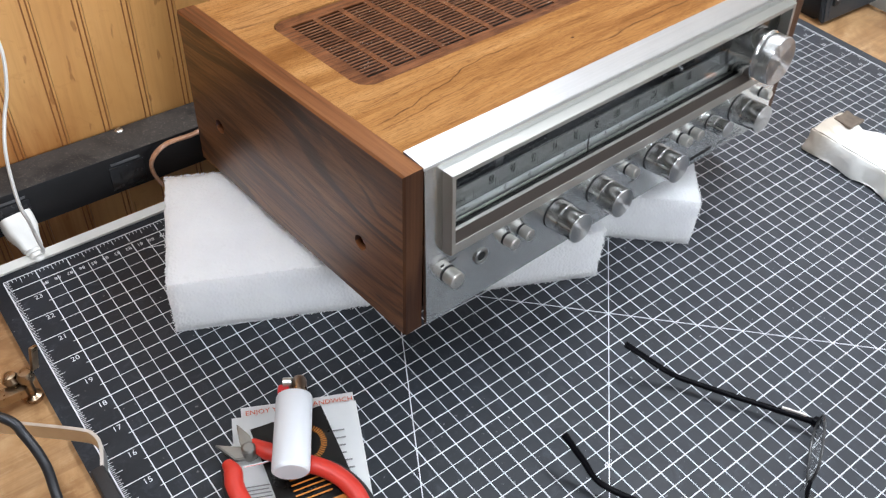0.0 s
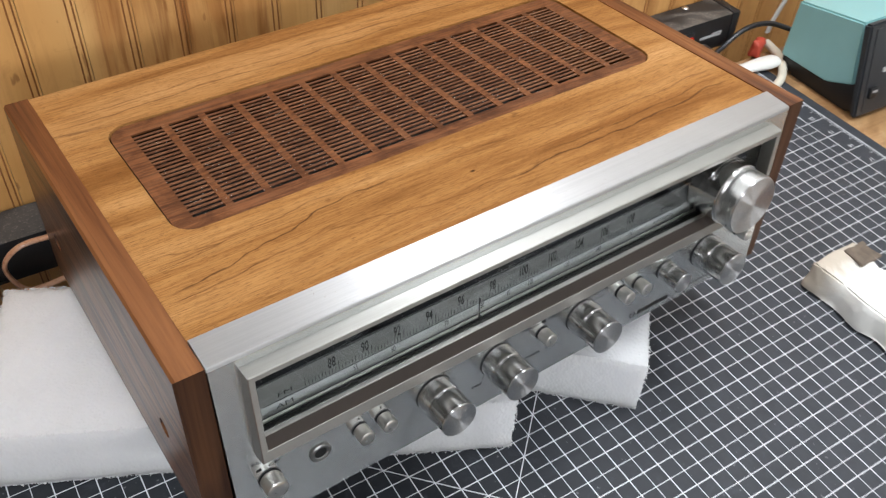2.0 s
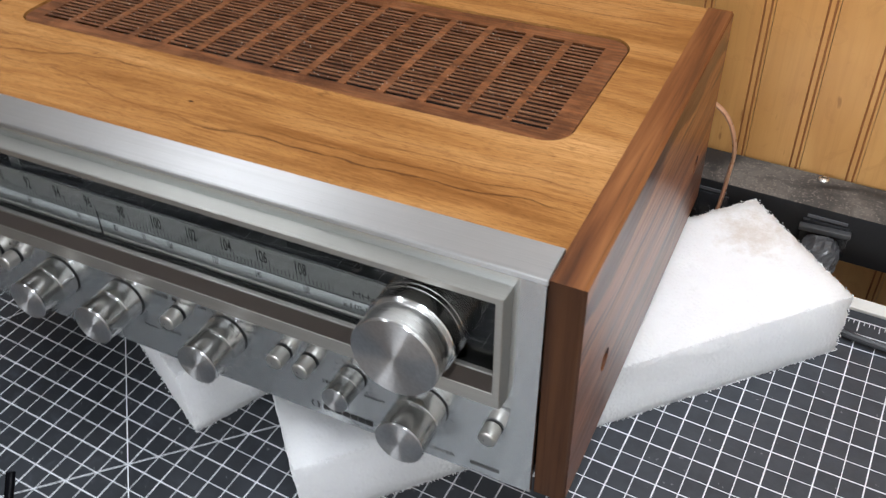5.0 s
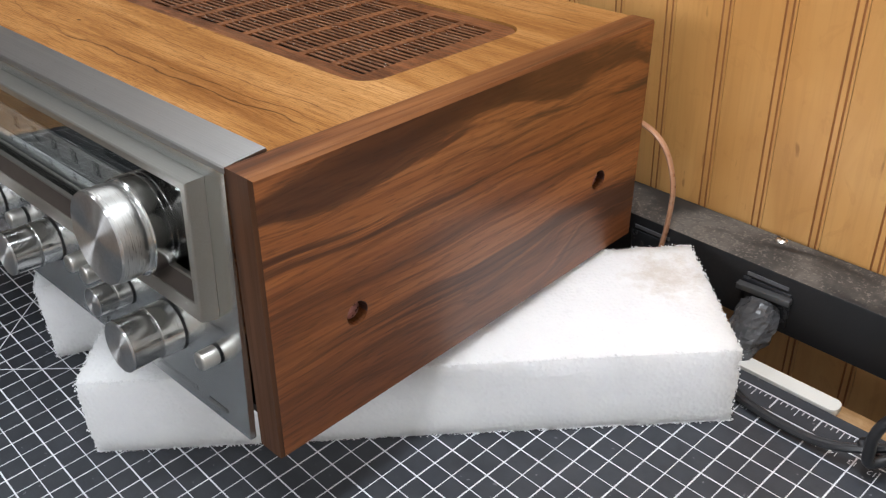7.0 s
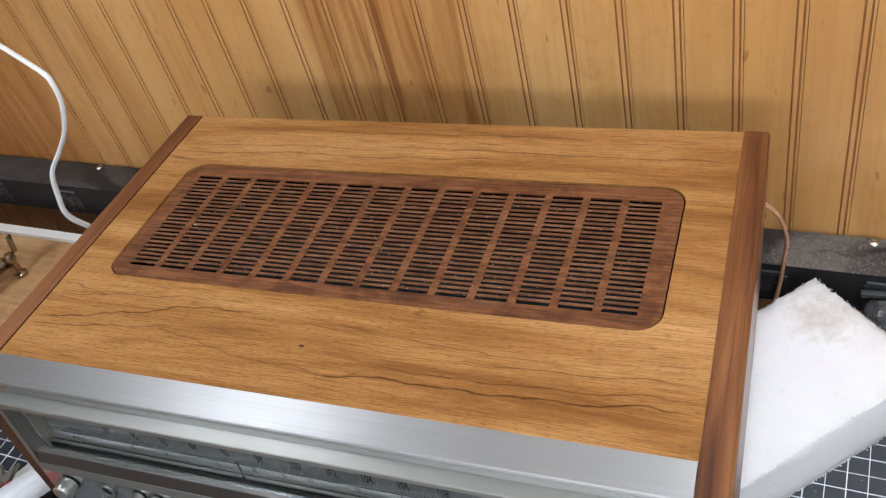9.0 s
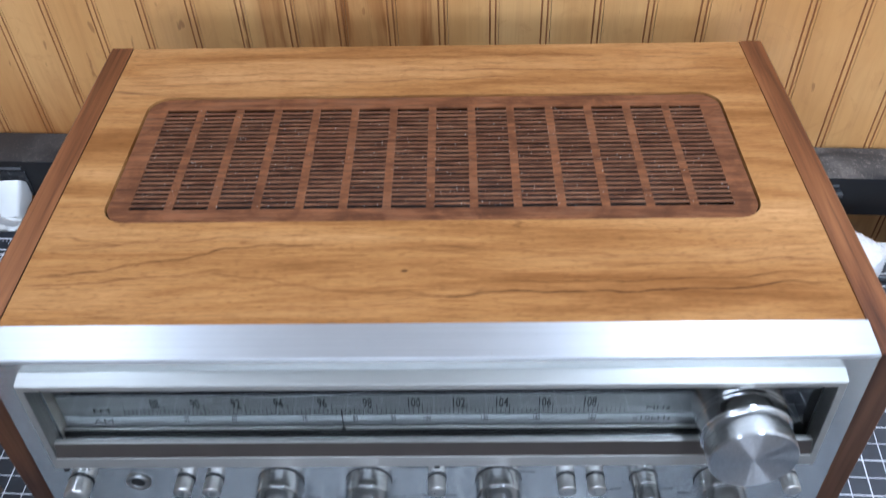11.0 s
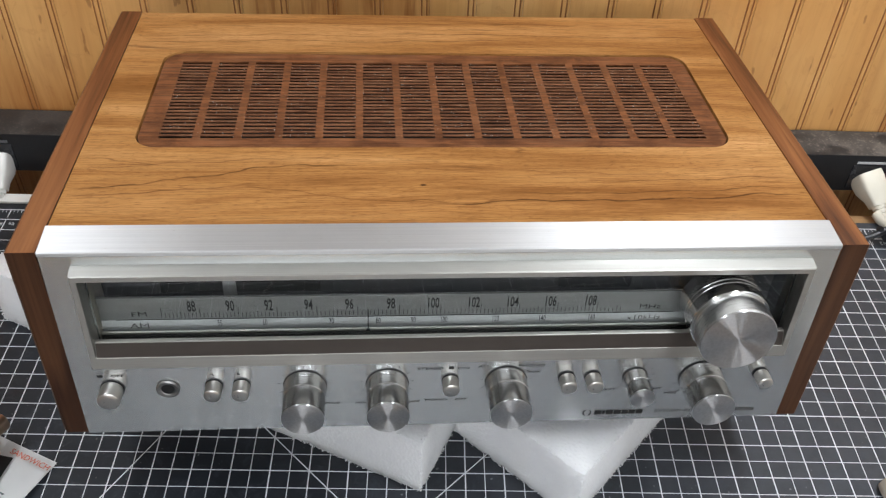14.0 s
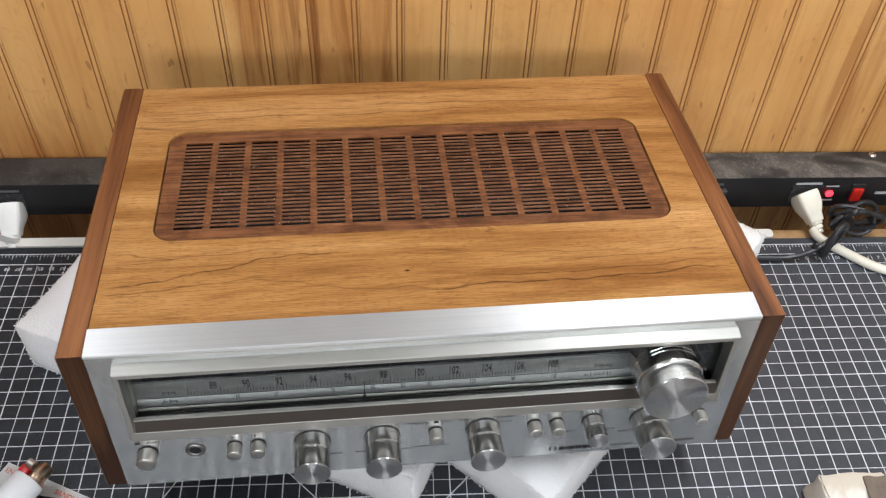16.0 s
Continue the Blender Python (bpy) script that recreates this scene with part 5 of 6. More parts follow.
def plug_body(length, w0, w1, h0, h1):
    """A tapered mains plug pointing along -y from its socket end, with finger ribs."""
    bm = bmesh.new()
    rows = []
    for t, w, h in ((0, w0, h0), (0.12, w0 * 1.03, h0 * 1.03), (0.45, w0 * 0.98, h0 * 0.98), (0.75, w1 * 1.15, h1 * 1.15), (1.0, w1, h1)):
        y = -length * t
        rows.append([bm.verts.new((w * math.copysign(abs(math.cos(a)) ** 0.38, math.cos(a)), y, h * math.copysign(abs(math.sin(a)) ** 0.38, math.sin(a)))) for a in (2 * math.pi * k / 20 for k in range(20))])
    for a, b in zip(rows, rows[1:]):
        for k in range(20):
            bm.faces.new((a[k], a[(k + 1) % 20], b[(k + 1) % 20], b[k]))
    bm.faces.new(rows[0])
    bm.faces.new(rows[-1][::-1])
    return bm


def plug(name, m, material, label, size=(0.030, 0.012, 0.007, 0.013, 0.007)):
    ob = thing(name, label, "plug", m=m)
    part("plug_shell", plug_body(*size), material, ob)
    part("strain_relief", lathe([(size[2] * 0.95, size[0] - 0.002), (size[2] * 0.9, size[0] + 0.003), (size[2] * 0.7, size[0] + 0.0035), (size[2] * 0.8, size[0] + 0.007), (size[2] * 0.55, size[0] + 0.0075), (size[2] * 0.6, size[0] + 0.011), (size[2] * 0.45, size[0] + 0.012)], 16, "y-"), material, ob)
    return ob


# black plug with a scuffed cover in the outlet beside the foam
black_plug = thing("black_plug", "taped dark grey mains plug in the power strip", "plug", m=pose(0.699, SY_ - 0.001, 0.0235, 0, 0, 4))
part("plug_flange", boxes((-0.0165, 0.0165, -0.0055, -0.0005, 0.0070, 0.0110), bevel=0.0007), m_worn, black_plug)
bm = lathe([(0.0100, 0.000), (0.0125, 0.003), (0.0135, 0.012), (0.0120, 0.021), (0.0085, 0.029), (0.0060, 0.034), (0.0042, 0.040)], 9, "y-")
subdivide(bm, 0.0025)
roughen(bm, 0.0026, 130.0, 11.0)
roughen(bm, 0.0009, 420.0, 3.0)
part("plug_shell", bm, plain("crinkled_grey_tape", (0.075, 0.075, 0.078), 0.26, 0.0, 0.5, 90, 0.2), black_plug, "crinkled glossy grey wrapping", False, at=pose(0, 0, 0, 42, 0, 0))
c, e = Vector((0.8030, 0.5930, 0.0262)), Vector((0.895, 0.446, 0.0))
loop = [c + e * (0.0131 * math.cos(a)) + Vector((0.004 * math.sin(a * 0.5), -0.004 * math.sin(a * 0.5), 0.0190 * math.sin(a))) for a in (radians(-150 + 34 * k) for k in range(12))]
knot = [(0.798, 0.5900, 0.0060)] + [tuple(p) for p in loop] + [(0.818, 0.6100, 0.024), (0.836, 0.627, 0.020)]
solo("knotted_black_cable", tube(knot, 0.0029, 12, 6), m_cord_black, "thick black cable loop tied round the bundle", "cable")
# cream plug and its thick cable
plug("cream_plug", pose(0.795, SY_ - 0.001, 0.0265, 33, -14, 13), m_cream, "aged cream mains plug in the power strip", (0.030, 0.0110, 0.007, 0.0135, 0.0075))
solo("cream_mains_cable", tube([(0.8020, 0.624, 0.0062), (0.806, 0.612, 0.0052), (0.826, 0.592, 0.005), (0.850, 0.573, 0.005), (0.882, 0.565, 0.005), (0.915, 0.574, 0.005), (0.940, 0.592, 0.004), (0.957, 0.612, 0.003), (0.966, 0.640, 0.003)], 0.0046, 12), m_cream, "thick cream mains cable curving across the mat", "cable")


def coiled_cable():
    pts = [(0.700, 0.631, 0.004), (0.704, 0.614, 0.004), (0.717, 0.5955, 0.004), (0.738, 0.5895, 0.0042), (0.766, 0.588, 0.0055), (0.786, 0.589, 0.012), (0.803, 0.596, 0.019), (0.820, 0.610, 0.020)]
    c = Vector((0.841, 0.627, 0.0185))
    for k in range(34):
        a = radians(200 + k * 37)
        r = 0.018 + 0.0025 * math.sin(k * 1.7)
        pts.append((c.x + 1.25 * r * math.cos(a), c.y + 0.007 * math.sin(k * 0.9), c.z + r * 0.78 * math.sin(a)))
    bm = tube(pts, 0.0026, 8, 4)
    ring = [(c.x - 0.012 + 0.0045 * math.cos(t), c.y + 0.020 * math.sin(t) * 0.55, c.z + 0.019 * math.cos(t + 1.2)) for t in (2 * math.pi * k / 10 for k in range(11))]
    tube(ring, 0.0030, 8, 4, bm=bm)
    tube([(c.x + 0.019, c.y + 0.004, c.z), (0.876, 0.640, 0.008), (0.898, 0.647, 0.010), (0.930, 0.649, 0.024), (0.962, 0.644, 0.027), (0.985, 0.624, 0.022), (0.996, 0.600, 0.020)], 0.0030, 8, 6, bm=bm)
    return bm


solo("coiled_black_cable", coiled_cable(), m_cord_black, "coiled black cable tied in a loose bundle", "cable")
# zip cords behind the receiver
solo("zip_cord", tube([(0.585, 0.640, 0.118), (0.6055, 0.650, 0.1135), (0.622, 0.652, 0.102), (0.6305, 0.652, 0.080), (0.6300, 0.652, 0.055), (0.628, 0.648, 0.030), (0.624, 0.642, 0.003)], 0.0026, 10, 8, 0.6), m_cord_tan, "copper-coloured zip cord arching down behind the receiver", "cord")
solo("zip_cord", tube([(0.215, 0.650, 0.050), (0.190, 0.643, 0.050), (0.162, 0.640, 0.052), (0.147, 0.640, 0.040), (0.148, 0.640, 0.022), (0.158, 0.641, 0.006), (0.185, 0.646, 0.002)], 0.0026, 10, 8, 0.7), m_cord_tan, "copper-coloured zip cord looping out behind the receiver", "cord")
# white plugs and cord at the other end of the strip
plug("white_plug", pose(0.030, SY_ - 0.001, 0.0235, 40, 0, 6), m_whiteplug, "white mains plug in the power strip", (0.030, 0.0125, 0.008, 0.0140, 0.008))
solo("lamp_cord", tube([(-0.24, 0.655, 0.400), (-0.145, 0.648, 0.318), (-0.0723, 0.640, 0.2713), (-0.0299, 0.632, 0.2509), (0.0073, 0.624, 0.2358), (0.0440, 0.6155, 0.2208), (0.0530, 0.6120, 0.2120), (0.0545, 0.6080, 0.1940), (0.0485, 0.6010, 0.1720), (0.0395, 0.5920, 0.1560), (0.0315, 0.5790, 0.1410), (0.0280, 0.5735, 0.1200), (0.0268, 0.5705, 0.0980), (0.030, 0.580, 0.075), (0.034, 0.600, 0.038), (0.038, 0.620, 0.008), (0.036, 0.632, 0.003), (0.033, 0.638, 0.0045)], 0.0026, 10, 8, 0.5), m_cord_white, "white vinyl lamp cord hanging beside the receiver", "lamp cord")

# ---------------------------------------------------------------- soldering station and things on the far side
m_teal = plain("teal_painted_steel", (0.27, 0.53, 0.54), 0.38, 0.0, 0.05, 40, 0.04)
m_grey = plain("charcoal_plastic", (0.028, 0.031, 0.035), 0.42, 0.0, 0.15, 120, 0.08)
STATION = pose(0.942, 0.497, BENCH_Z, 0, 0, -1.5)
station = thing("soldering_station", "teal soldering station with a charcoal front panel and lead", "soldering station", m=STATION)


def side_profile(outline, x0, x1, bevel):
    """A body with one outline of (y, z), stretched along x."""
    bm = bmesh.new()
    a, b = [bm.verts.new((x0, y, z)) for y, z in outline], [bm.verts.new((x1, y, z)) for y, z in outline]
    bm.faces.new(a)
    bm.faces.new(b[::-1])
    for i in range(len(outline)):
        k = (i + 1) % len(outline)
        bm.faces.new((a[i], a[k], b[k], b[i]))
    bmesh.ops.bevel(bm, geom=bm.edges[:], offset=bevel, segments=2, affect="EDGES")
    return bm


part("cover", side_profile([(0.012, 0.034), (0.044, 0.0195), (0.107, 0.0185), (0.106, 0.083), (0.0255, 0.098)], 0.0, 0.122, 0.002), m_teal, station, "teal painted steel cover")
part("base", side_profile([(0.002, 0.004), (0.104, 0.004), (0.1065, 0.0180), (0.044, 0.0190), (0.0110, 0.0335)], 0.003, 0.119, 0.0012), m_black, station)
front = part("front_panel", side_profile([(-0.006, 0.004), (0.0015, 0.004), (0.0250, 0.0985), (0.0160, 0.1010)], -0.003, 0.125, 0.002), m_grey, station, "charcoal plastic front panel", at=pose(0, 0, 0, 0, 0, 0))
slope = part("panel_face", boxes((0.006, 0.116, -0.0006, 0.0004, 0.008, 0.096)), m_grey, front, "", False, at=pose(0, -0.0064, 0.002, -12.6, 0, 0))
FACE = pose(0, -0.0074, 0.002, -12.6, 0, 0)
part("display", boxes((0.030, 0.098, -0.0012, 0.001, 0.052, 0.088), bevel=0.0006), plain("grey_lcd", (0.23, 0.25, 0.21), 0.25), front, "grey-green display", at=FACE)
part("display_frame", boxes((0.026, 0.102, -0.0006, 0.0006, 0.047, 0.0518)), plain("light_grey_trim", (0.45, 0.46, 0.46), 0.4), front, "", False, at=FACE)
part("rocker", boxes((0.010, 0.022, -0.003, 0.001, 0.022, 0.034), bevel=0.001), m_black, front, "small power rocker", at=FACE)
part("legend", boxes((0.013, 0.020, -0.0034, -0.0029, 0.0285, 0.0305)), m_pale, front, "", False, at=FACE)
for z in (0.060, 0.080):
    part("button", lathe([(0.0045, 0.0), (0.0045, 0.002), (0.0035, 0.003), (0, 0.003)], 16, "y-"), plain("white_button", (0.6, 0.6, 0.6), 0.4), front, at=FACE @ Matrix.Translation((0.1085, 0, z)))
part("connector", lathe([(0.0110, -0.002), (0.0110, 0.006), (0.0085, 0.0075), (0.0085, 0.030), (0.0060, 0.034), (0.0045, 0.050)], 24, "y-"), m_rubber, front, "round lead connector", at=FACE @ Matrix.Translation((0.096, 0, 0.026)))
for x in (0.012, 0.118):
    part("foot", boxes((x - 0.006, x + 0.006, 0.012, 0.090, 0.0, 0.005)), m_rubber, station, "", False)
solo("iron_lead", tube([(1.0500, 0.452, 0.0205), (1.062, 0.430, 0.022), (1.078, 0.395, 0.012), (1.082, 0.350, -0.010), (1.078, 0.300, -0.030), (1.080, 0.24, -0.04)], 0.0033, 10), m_cord_black, "black rubber lead of the soldering iron", "cable")
solo("wall_cable", tube([(1.088, 0.425, -0.06), (1.088, 0.425, 0.02), (1.090, 0.420, 0.09), (1.094, 0.41, 0.20), (1.10, 0.40, 0.5)], 0.0045, 10), plain("grey_cord", (0.09, 0.085, 0.08), 0.5), "grey cable hanging down the side wall", "cable")
bm = lathe([(0.0, 0.0), (0.0045, 0.001), (0.0062, 0.006), (0.0098, 0.040), (0.0095, 0.055), (0.0070, 0.060), (0.0, 0.061)], 24, "x")
for v in bm.verts:
    v.co.z *= 0.62
solo("white_tool_handle", bm, m_whiteplug, "flattened white plastic tool handle lying on the mat corner", "handle", m=pose(0.8835, 0.6105, 0.0066, 0, 0, -6))
solo("white_wall_cord", tube([(1.036, 0.6925, -0.03), (1.040, 0.6925, -0.012), (1.058, 0.6925, 0.028), (1.085, 0.6925, 0.085), (1.115, 0.6925, 0.15)], 0.0042, 10, 6, 0.4, up=(0, 1, 0)), m_cord_white, "flat white cord running up the panelled wall", "cord")
solo("red_rag", roughen(subdivide(boxes((0, 0.022, 0, 0.012, 0, 0.020), bevel=0.004), 0.004), 0.004, 120, 2.0), plain("red_plastic_scrap", (0.50, 0.07, 0.04), 0.5), "crumpled red plastic scrap by the soldering station", "scrap", m=pose(0.936, 0.6250, BENCH_Z + 0.001, 0, 0, 24))

# sanding sponge block with wavy sides
def sponge_block():
    bm = box(bmesh.new(), 0, 0.122, -0.029, 0.029, 0, 0.024)
    subdivide(bm, 0.0055)
    for v in bm.verts:
        t = v.co.x / 0.122
        v.co.y += math.copysign(1, v.co.y) * 0.0028 * math.sin(t * 17.0 + 0.6) * (abs(v.co.y) / 0.029) * (1 if v.co.z > 0.001 else 0.5)
        v.co.z += 0.0014 * math.sin(t * 17.0 + 0.6) * (v.co.z / 0.024)
        v.co.y *= 1 - 0.16 * (v.co.z / 0.024)
    bmesh.ops.bevel(bm, geom=[e for e in bm.edges if e.calc_face_angle(0) > 0.7], offset=0.0015, segments=2, affect="EDGES")
    roughen(bm, 0.0012, 110, 4.0)
    roughen(bm, 0.0030, 32, 9.0)
    for v in bm.verts:
        v.co.z = max(0.0003, v.co.z)
    return bm


def sponge_material():
    n = Nodes("off_white_melamine_foam")
    v = n.coords()
    f = n.noise(v, 130.0, 5.0, 0.65)
    sep = n.add("ShaderNodeSeparateXYZ")
    n.link(v, sep.inputs[0])
    smear = n.noise(v, 34.0, 5.0, 0.65, 0.6)
    worn = n.math("ADD", n.ramp(sep.outputs["X"], (0.004, 1.0), (0.050, 0.0)), n.math("MULTIPLY", n.math("SUBTRACT", smear, 0.5), 0.9))
    col = n.mix(n.ramp(worn, (0.45, 0.0), (0.85, 0.75)), (0.80, 0.785, 0.74), (0.46, 0.38, 0.28))
    n.set(color=col, rough=0.85, spec=0.2)
    n.bump(f, 0.5, 0.0008)
    return n.mat


sponge = solo("sponge_block", sponge_block(), sponge_material(), "off-white sponge block with wavy sides and a brown worn end", "sponge", m=pose(0.733, 0.352, 0.0006, 0, 0, -90))
solo("brown_stain_pad", roughen(subdivide(boxes((0, 0.024, 0, 0.020, 0, 0.003), bevel=0.0012), 0.004), 0.0012, 150, 1.0), plain("grey_brown_felt", (0.16, 0.125, 0.095), 0.95, 0.0, 0.3, 200, 0.4), "small grey-brown felt scrap on the sponge", "felt scrap", m=pose(0.740, 0.328, 0.0232, 0, 0, 0))

# small black clips
def clip_mesh(kind):
    bm = boxes((-0.011, 0.005, -0.003, 0.003, 0.0, 0.0035), (-0.011, -0.008, -0.003, 0.003, 0.0035, 0.0045), bevel=0.0008)
    lathe([(0.0042, 0.0), (0.0050, 0.0015), (0.0046, 0.0040), (0.0022, 0.0052), (0, 0.0052)], 14, "z", bm, (0.006, 0, 0.0005))
    tube([(0.006, 0.0, 0.0045), (0.0085, 0.002, 0.007), (0.0125, 0.0035, 0.0065 if kind == 0 else 0.015)], 0.0012, 6, 4, bm=bm)
    tube([(-0.010, 0.0, 0.003), (-0.014, -0.003, 0.0045), (-0.017, -0.001, 0.0012 if kind == 0 else 0.009)], 0.0011, 6, 4, bm=bm)
    return bm


clips = [((0.897, 0.366), 0, 10), ((0.914, 0.330), 0, 25), ((0.912, 0.306), 1, -20)]
for (x, y), k, a in clips:
    solo("black_clip", clip_mesh(k), m_black, "small black plastic clip on the mat" if k == 0 else "small black plastic clip with an upright stem", "clip", m=pose(x, y, 0.0008, 0, 0, a), group="black clips on the mat")

# orange stick and mouse
bm = prism(rounded(0.0, 0.135, -0.0060, 0.0060, 0.0059), 0.0, 0.0022)
solo("orange_stick", bm, plain("orange_plastic", (0.72, 0.24, 0.02), 0.4, 0.0, 0.06, 50, 0.03), "flat orange plastic stick lying on the mat", "stick", m=pose(0.868, 0.294, 0.0012, 0, 0, -132))


def mouse_shell(top):
    bm = bmesh.new()
    rows, segs = 14, 28
    grid = []
    for i in range(rows + 1):
        t = i / rows
        r = math.sin(math.pi / 2 * (1 - t)) if top else 1 - 0.10 * t
        z = 0.030 * math.sin(math.pi / 2 * t) if top else 0.013 * t
        grid.append([bm.verts.new((0.054 * r * math.copysign(abs(math.cos(a)) ** 0.8, math.cos(a)), 0.031 * r * math.copysign(abs(math.sin(a)) ** 0.8, math.sin(a)) * (1 - 0.10 * math.cos(a)), z * (1 + 0.12 * math.cos(a) * t) if top else z)) for a in (2 * math.pi * k / segs for k in range(segs))])
    for a, b in zip(grid, grid[1:]):
        for k in range(segs):
            bm.faces.new((a[k], a[(k + 1) % segs], b[(k + 1) % segs], b[k]))
    bm.faces.new(grid[0])
    bmesh.ops.remove_doubles(bm, verts=bm.verts, dist=1e-5)
    return bm


mouse = thing("computer_mouse", "black computer mouse with a grey side band", "mouse", m=pose(0.757, 0.176, 0.0008, 0, 0, 130))
part("lower_shell", mouse_shell(False), m_black, mouse)
part("upper_shell", mouse_shell(True), plain("gloss_black_shell", (0.014, 0.014, 0.016), 0.16), mouse, at=(0, 0, 0.0062))
part("side_band", lathe([(0.0545, 0.0), (0.0552, 0.0015), (0.0540, 0.003)], 36, "z"), plain("dark_grey_band", (0.10, 0.10, 0.105), 0.35), mouse, "grey side band", at=Matrix.Translation((0, 0, 0.0058)) @ Matrix.Diagonal((1.0, 0.585, 1, 1)))
part("scroll_wheel", lathe([(0.0, -0.0035), (0.009, -0.003), (0.0095, 0.0), (0.009, 0.003), (0.0, 0.0035)], 20, "y-"), m_rubber, mouse, at=(0.030, 0, 0.0285))

# spectacles lying upside down
specs = thing("spectacles", "black-framed spectacles lying upside down with open arms", "spectacles", at=(0.36, 0.14, 0.001))
SP = -Vector((0.36, 0.14, 0.001))
m_specs = plain("black_acetate", (0.003, 0.003, 0.004), 0.22, 0.0, 0.1, 100, 0.0, spec=0.04)
for hinge, bend, tip in (((0.4230, 0.1370), (0.3700, 0.2260), (0.3470, 0.2600)), ((0.3060, 0.0930), (0.2590, 0.1930), (0.2545, 0.2290))):
    hx, hy = hinge
    bx, by = bend
    pts = [(hx, hy, 0.0095), (hx + (bx - hx) * 0.3, hy + (by - hy) * 0.3, 0.0090), (hx + (bx - hx) * 0.7, hy + (by - hy) * 0.7, 0.0088), (bx, by, 0.0100), ((bx + tip[0]) / 2, (by + tip[1]) / 2, 0.019), (tip[0], tip[1], 0.029)]
    arm = part("arm", tube(pts, 0.0029, 10, 8, 0.75, taper=lambda t: 1.0 - 0.18 * math.sin(t * 3.1)), m_specs, specs, "black arm", at=SP)
    part("hinge", boxes((hx - 0.003, hx + 0.003, hy - 0.004, hy + 0.003, 0.006, 0.013), bevel=0.001), m_specs, arm)
    part("inlay", tube([(hx + (bx - hx) * 0.08 + 0.0021, hy + (by - hy) * 0.08, 0.0115), (hx + (bx - hx) * 0.25 + 0.0019, hy + (by - hy) * 0.25, 0.0115)], 0.0012, 6, 2), m_satin, arm, "thin metal inlay")


def lens_rim(c, along, half, height):
    """Points of a rounded lens outline standing on the mat."""
    pts = []
    for k in range(25):
        a = 2 * math.pi * k / 24
        p = Vector(c) + Vector(along) * (half * math.copysign(abs(math.cos(a)) ** 0.7, math.cos(a)))
        pts.append((p.x, p.y, 0.004 + height / 2 + height / 2 * math.copysign(abs(math.sin(a)) ** 0.7, math.sin(a))))
    return pts


m_lens = Nodes("clear_lens").set(color=(0.98, 0.98, 0.98), rough=0.02, trans=1.0, ior=1.02)
for c, along in (((0.3960, 0.1215, 0), Vector((0.052, 0.031, 0)).normalized()), ((0.3340, 0.0950, 0), Vector((0.055, 0.012, 0)).normalized())):
    pts = lens_rim(c, along, 0.0255, 0.030)
    rim = part("rim", tube(pts, 0.0011, 8, 2), plain("smoky_clear_rim", (0.05, 0.05, 0.05), 0.25), specs, "thin smoky rim", at=SP)
    bm = bmesh.new()
    bm.faces.new([bm.verts.new(p) for p in pts[:-1]])
    bmesh.ops.solidify(bm, geom=bm.faces[:], thickness=0.0015)
    g = part("lens", bm, m_lens, rim, "clear lens", False)
    g.visible_shadow = False
part("bridge", tube([(0.3735, 0.1090, 0.016), (0.3660, 0.1050, 0.013), (0.3590, 0.1010, 0.016)], 0.0016, 8, 6), m_specs, specs, at=SP)
for x, y in ((0.3750, 0.1150), (0.3610, 0.1075)):
    part("nose_pad", lathe([(0.0, -0.0012), (0.0038, 0.0), (0.0, 0.0012)], 14, "y-"), m_lens, specs, "clear nose pad", at=Vector((x, y, 0.022)) + SP)

# ---------------------------------------------------------------- papers, card, lighter, cutters
m_paper = plain("white_paper", (0.88, 0.88, 0.87), 0.75, 0.0, 0.04, 60, 0.05)
m_redprint = plain("orange_red_print", (0.72, 0.13, 0.05), 0.6, 0.0, 0.1, 80, 0.0)
m_card = plain("glossy_black_card", (0.012, 0.011, 0.010), 0.3, 0.0, 0.2, 60, 0.0)
m_amber = plain("amber_print", (0.55, 0.20, 0.03), 0.4, 0.0, 0.35, 120, 0.0)


def sheet(w, h, z=0.0003, curl=0.002):
    bm = bmesh.new()
    n = 10
    g = [[bm.verts.new((w * i / n, -h * j / n, z + curl * ((i / n - 0.5) ** 2) * (1 + 0.5 * math.sin(j)))) for i in range(n + 1)] for j in range(n + 1)]
    for j in range(n):
        for i in range(n):
            bm.faces.new((g[j][i], g[j][i + 1], g[j + 1][i + 1], g[j + 1][i]))
    bmesh.ops.solidify(bm, geom=bm.faces[:], thickness=0.0002)
    return bm


PAPER = pose(0.0950, 0.3920, 0.0012, 0, 0, -25)
paper = solo("paper_leaflet", sheet(0.0805, 0.120), m_paper, "white paper leaflet with red and grey print", "leaflet", m=PAPER)
me = letters("ENJOY YOUR", 0.0056, stretch=1.05)
me.materials.append(m_redprint)
part("print", me, None, paper, at=(0.0205, -0.0062, 0.0018))
me = letters("SANDWICH", 0.0056, stretch=1.05)
me.materials.append(m_redprint)
part("print", me, None, paper, at=(0.0640, -0.0062, 0.0018))
PAPER2 = pose(0.0850, 0.3860, 0.0036, 0, 0, -25)
paper2 = solo("paper_leaflet", sheet(0.0880, 0.105), m_paper, "second white leaflet with faint grey print", "leaflet", m=PAPER2)
bm = bmesh.new()
for k in range(9):
    strip(bm, (0.066 + 0.0006 * k, -0.024 - k * 0.0062), (0.066 + 0.0006 * k + random.uniform(0.007, 0.013), -0.024 - k * 0.0062), 0.0012, 0.0021)
for k in range(16):
    strip(bm, (0.004, -0.058 - k * 0.0028), (0.020 + random.uniform(0, 0.004), -0.058 - k * 0.0028), 0.0009, 0.0021)
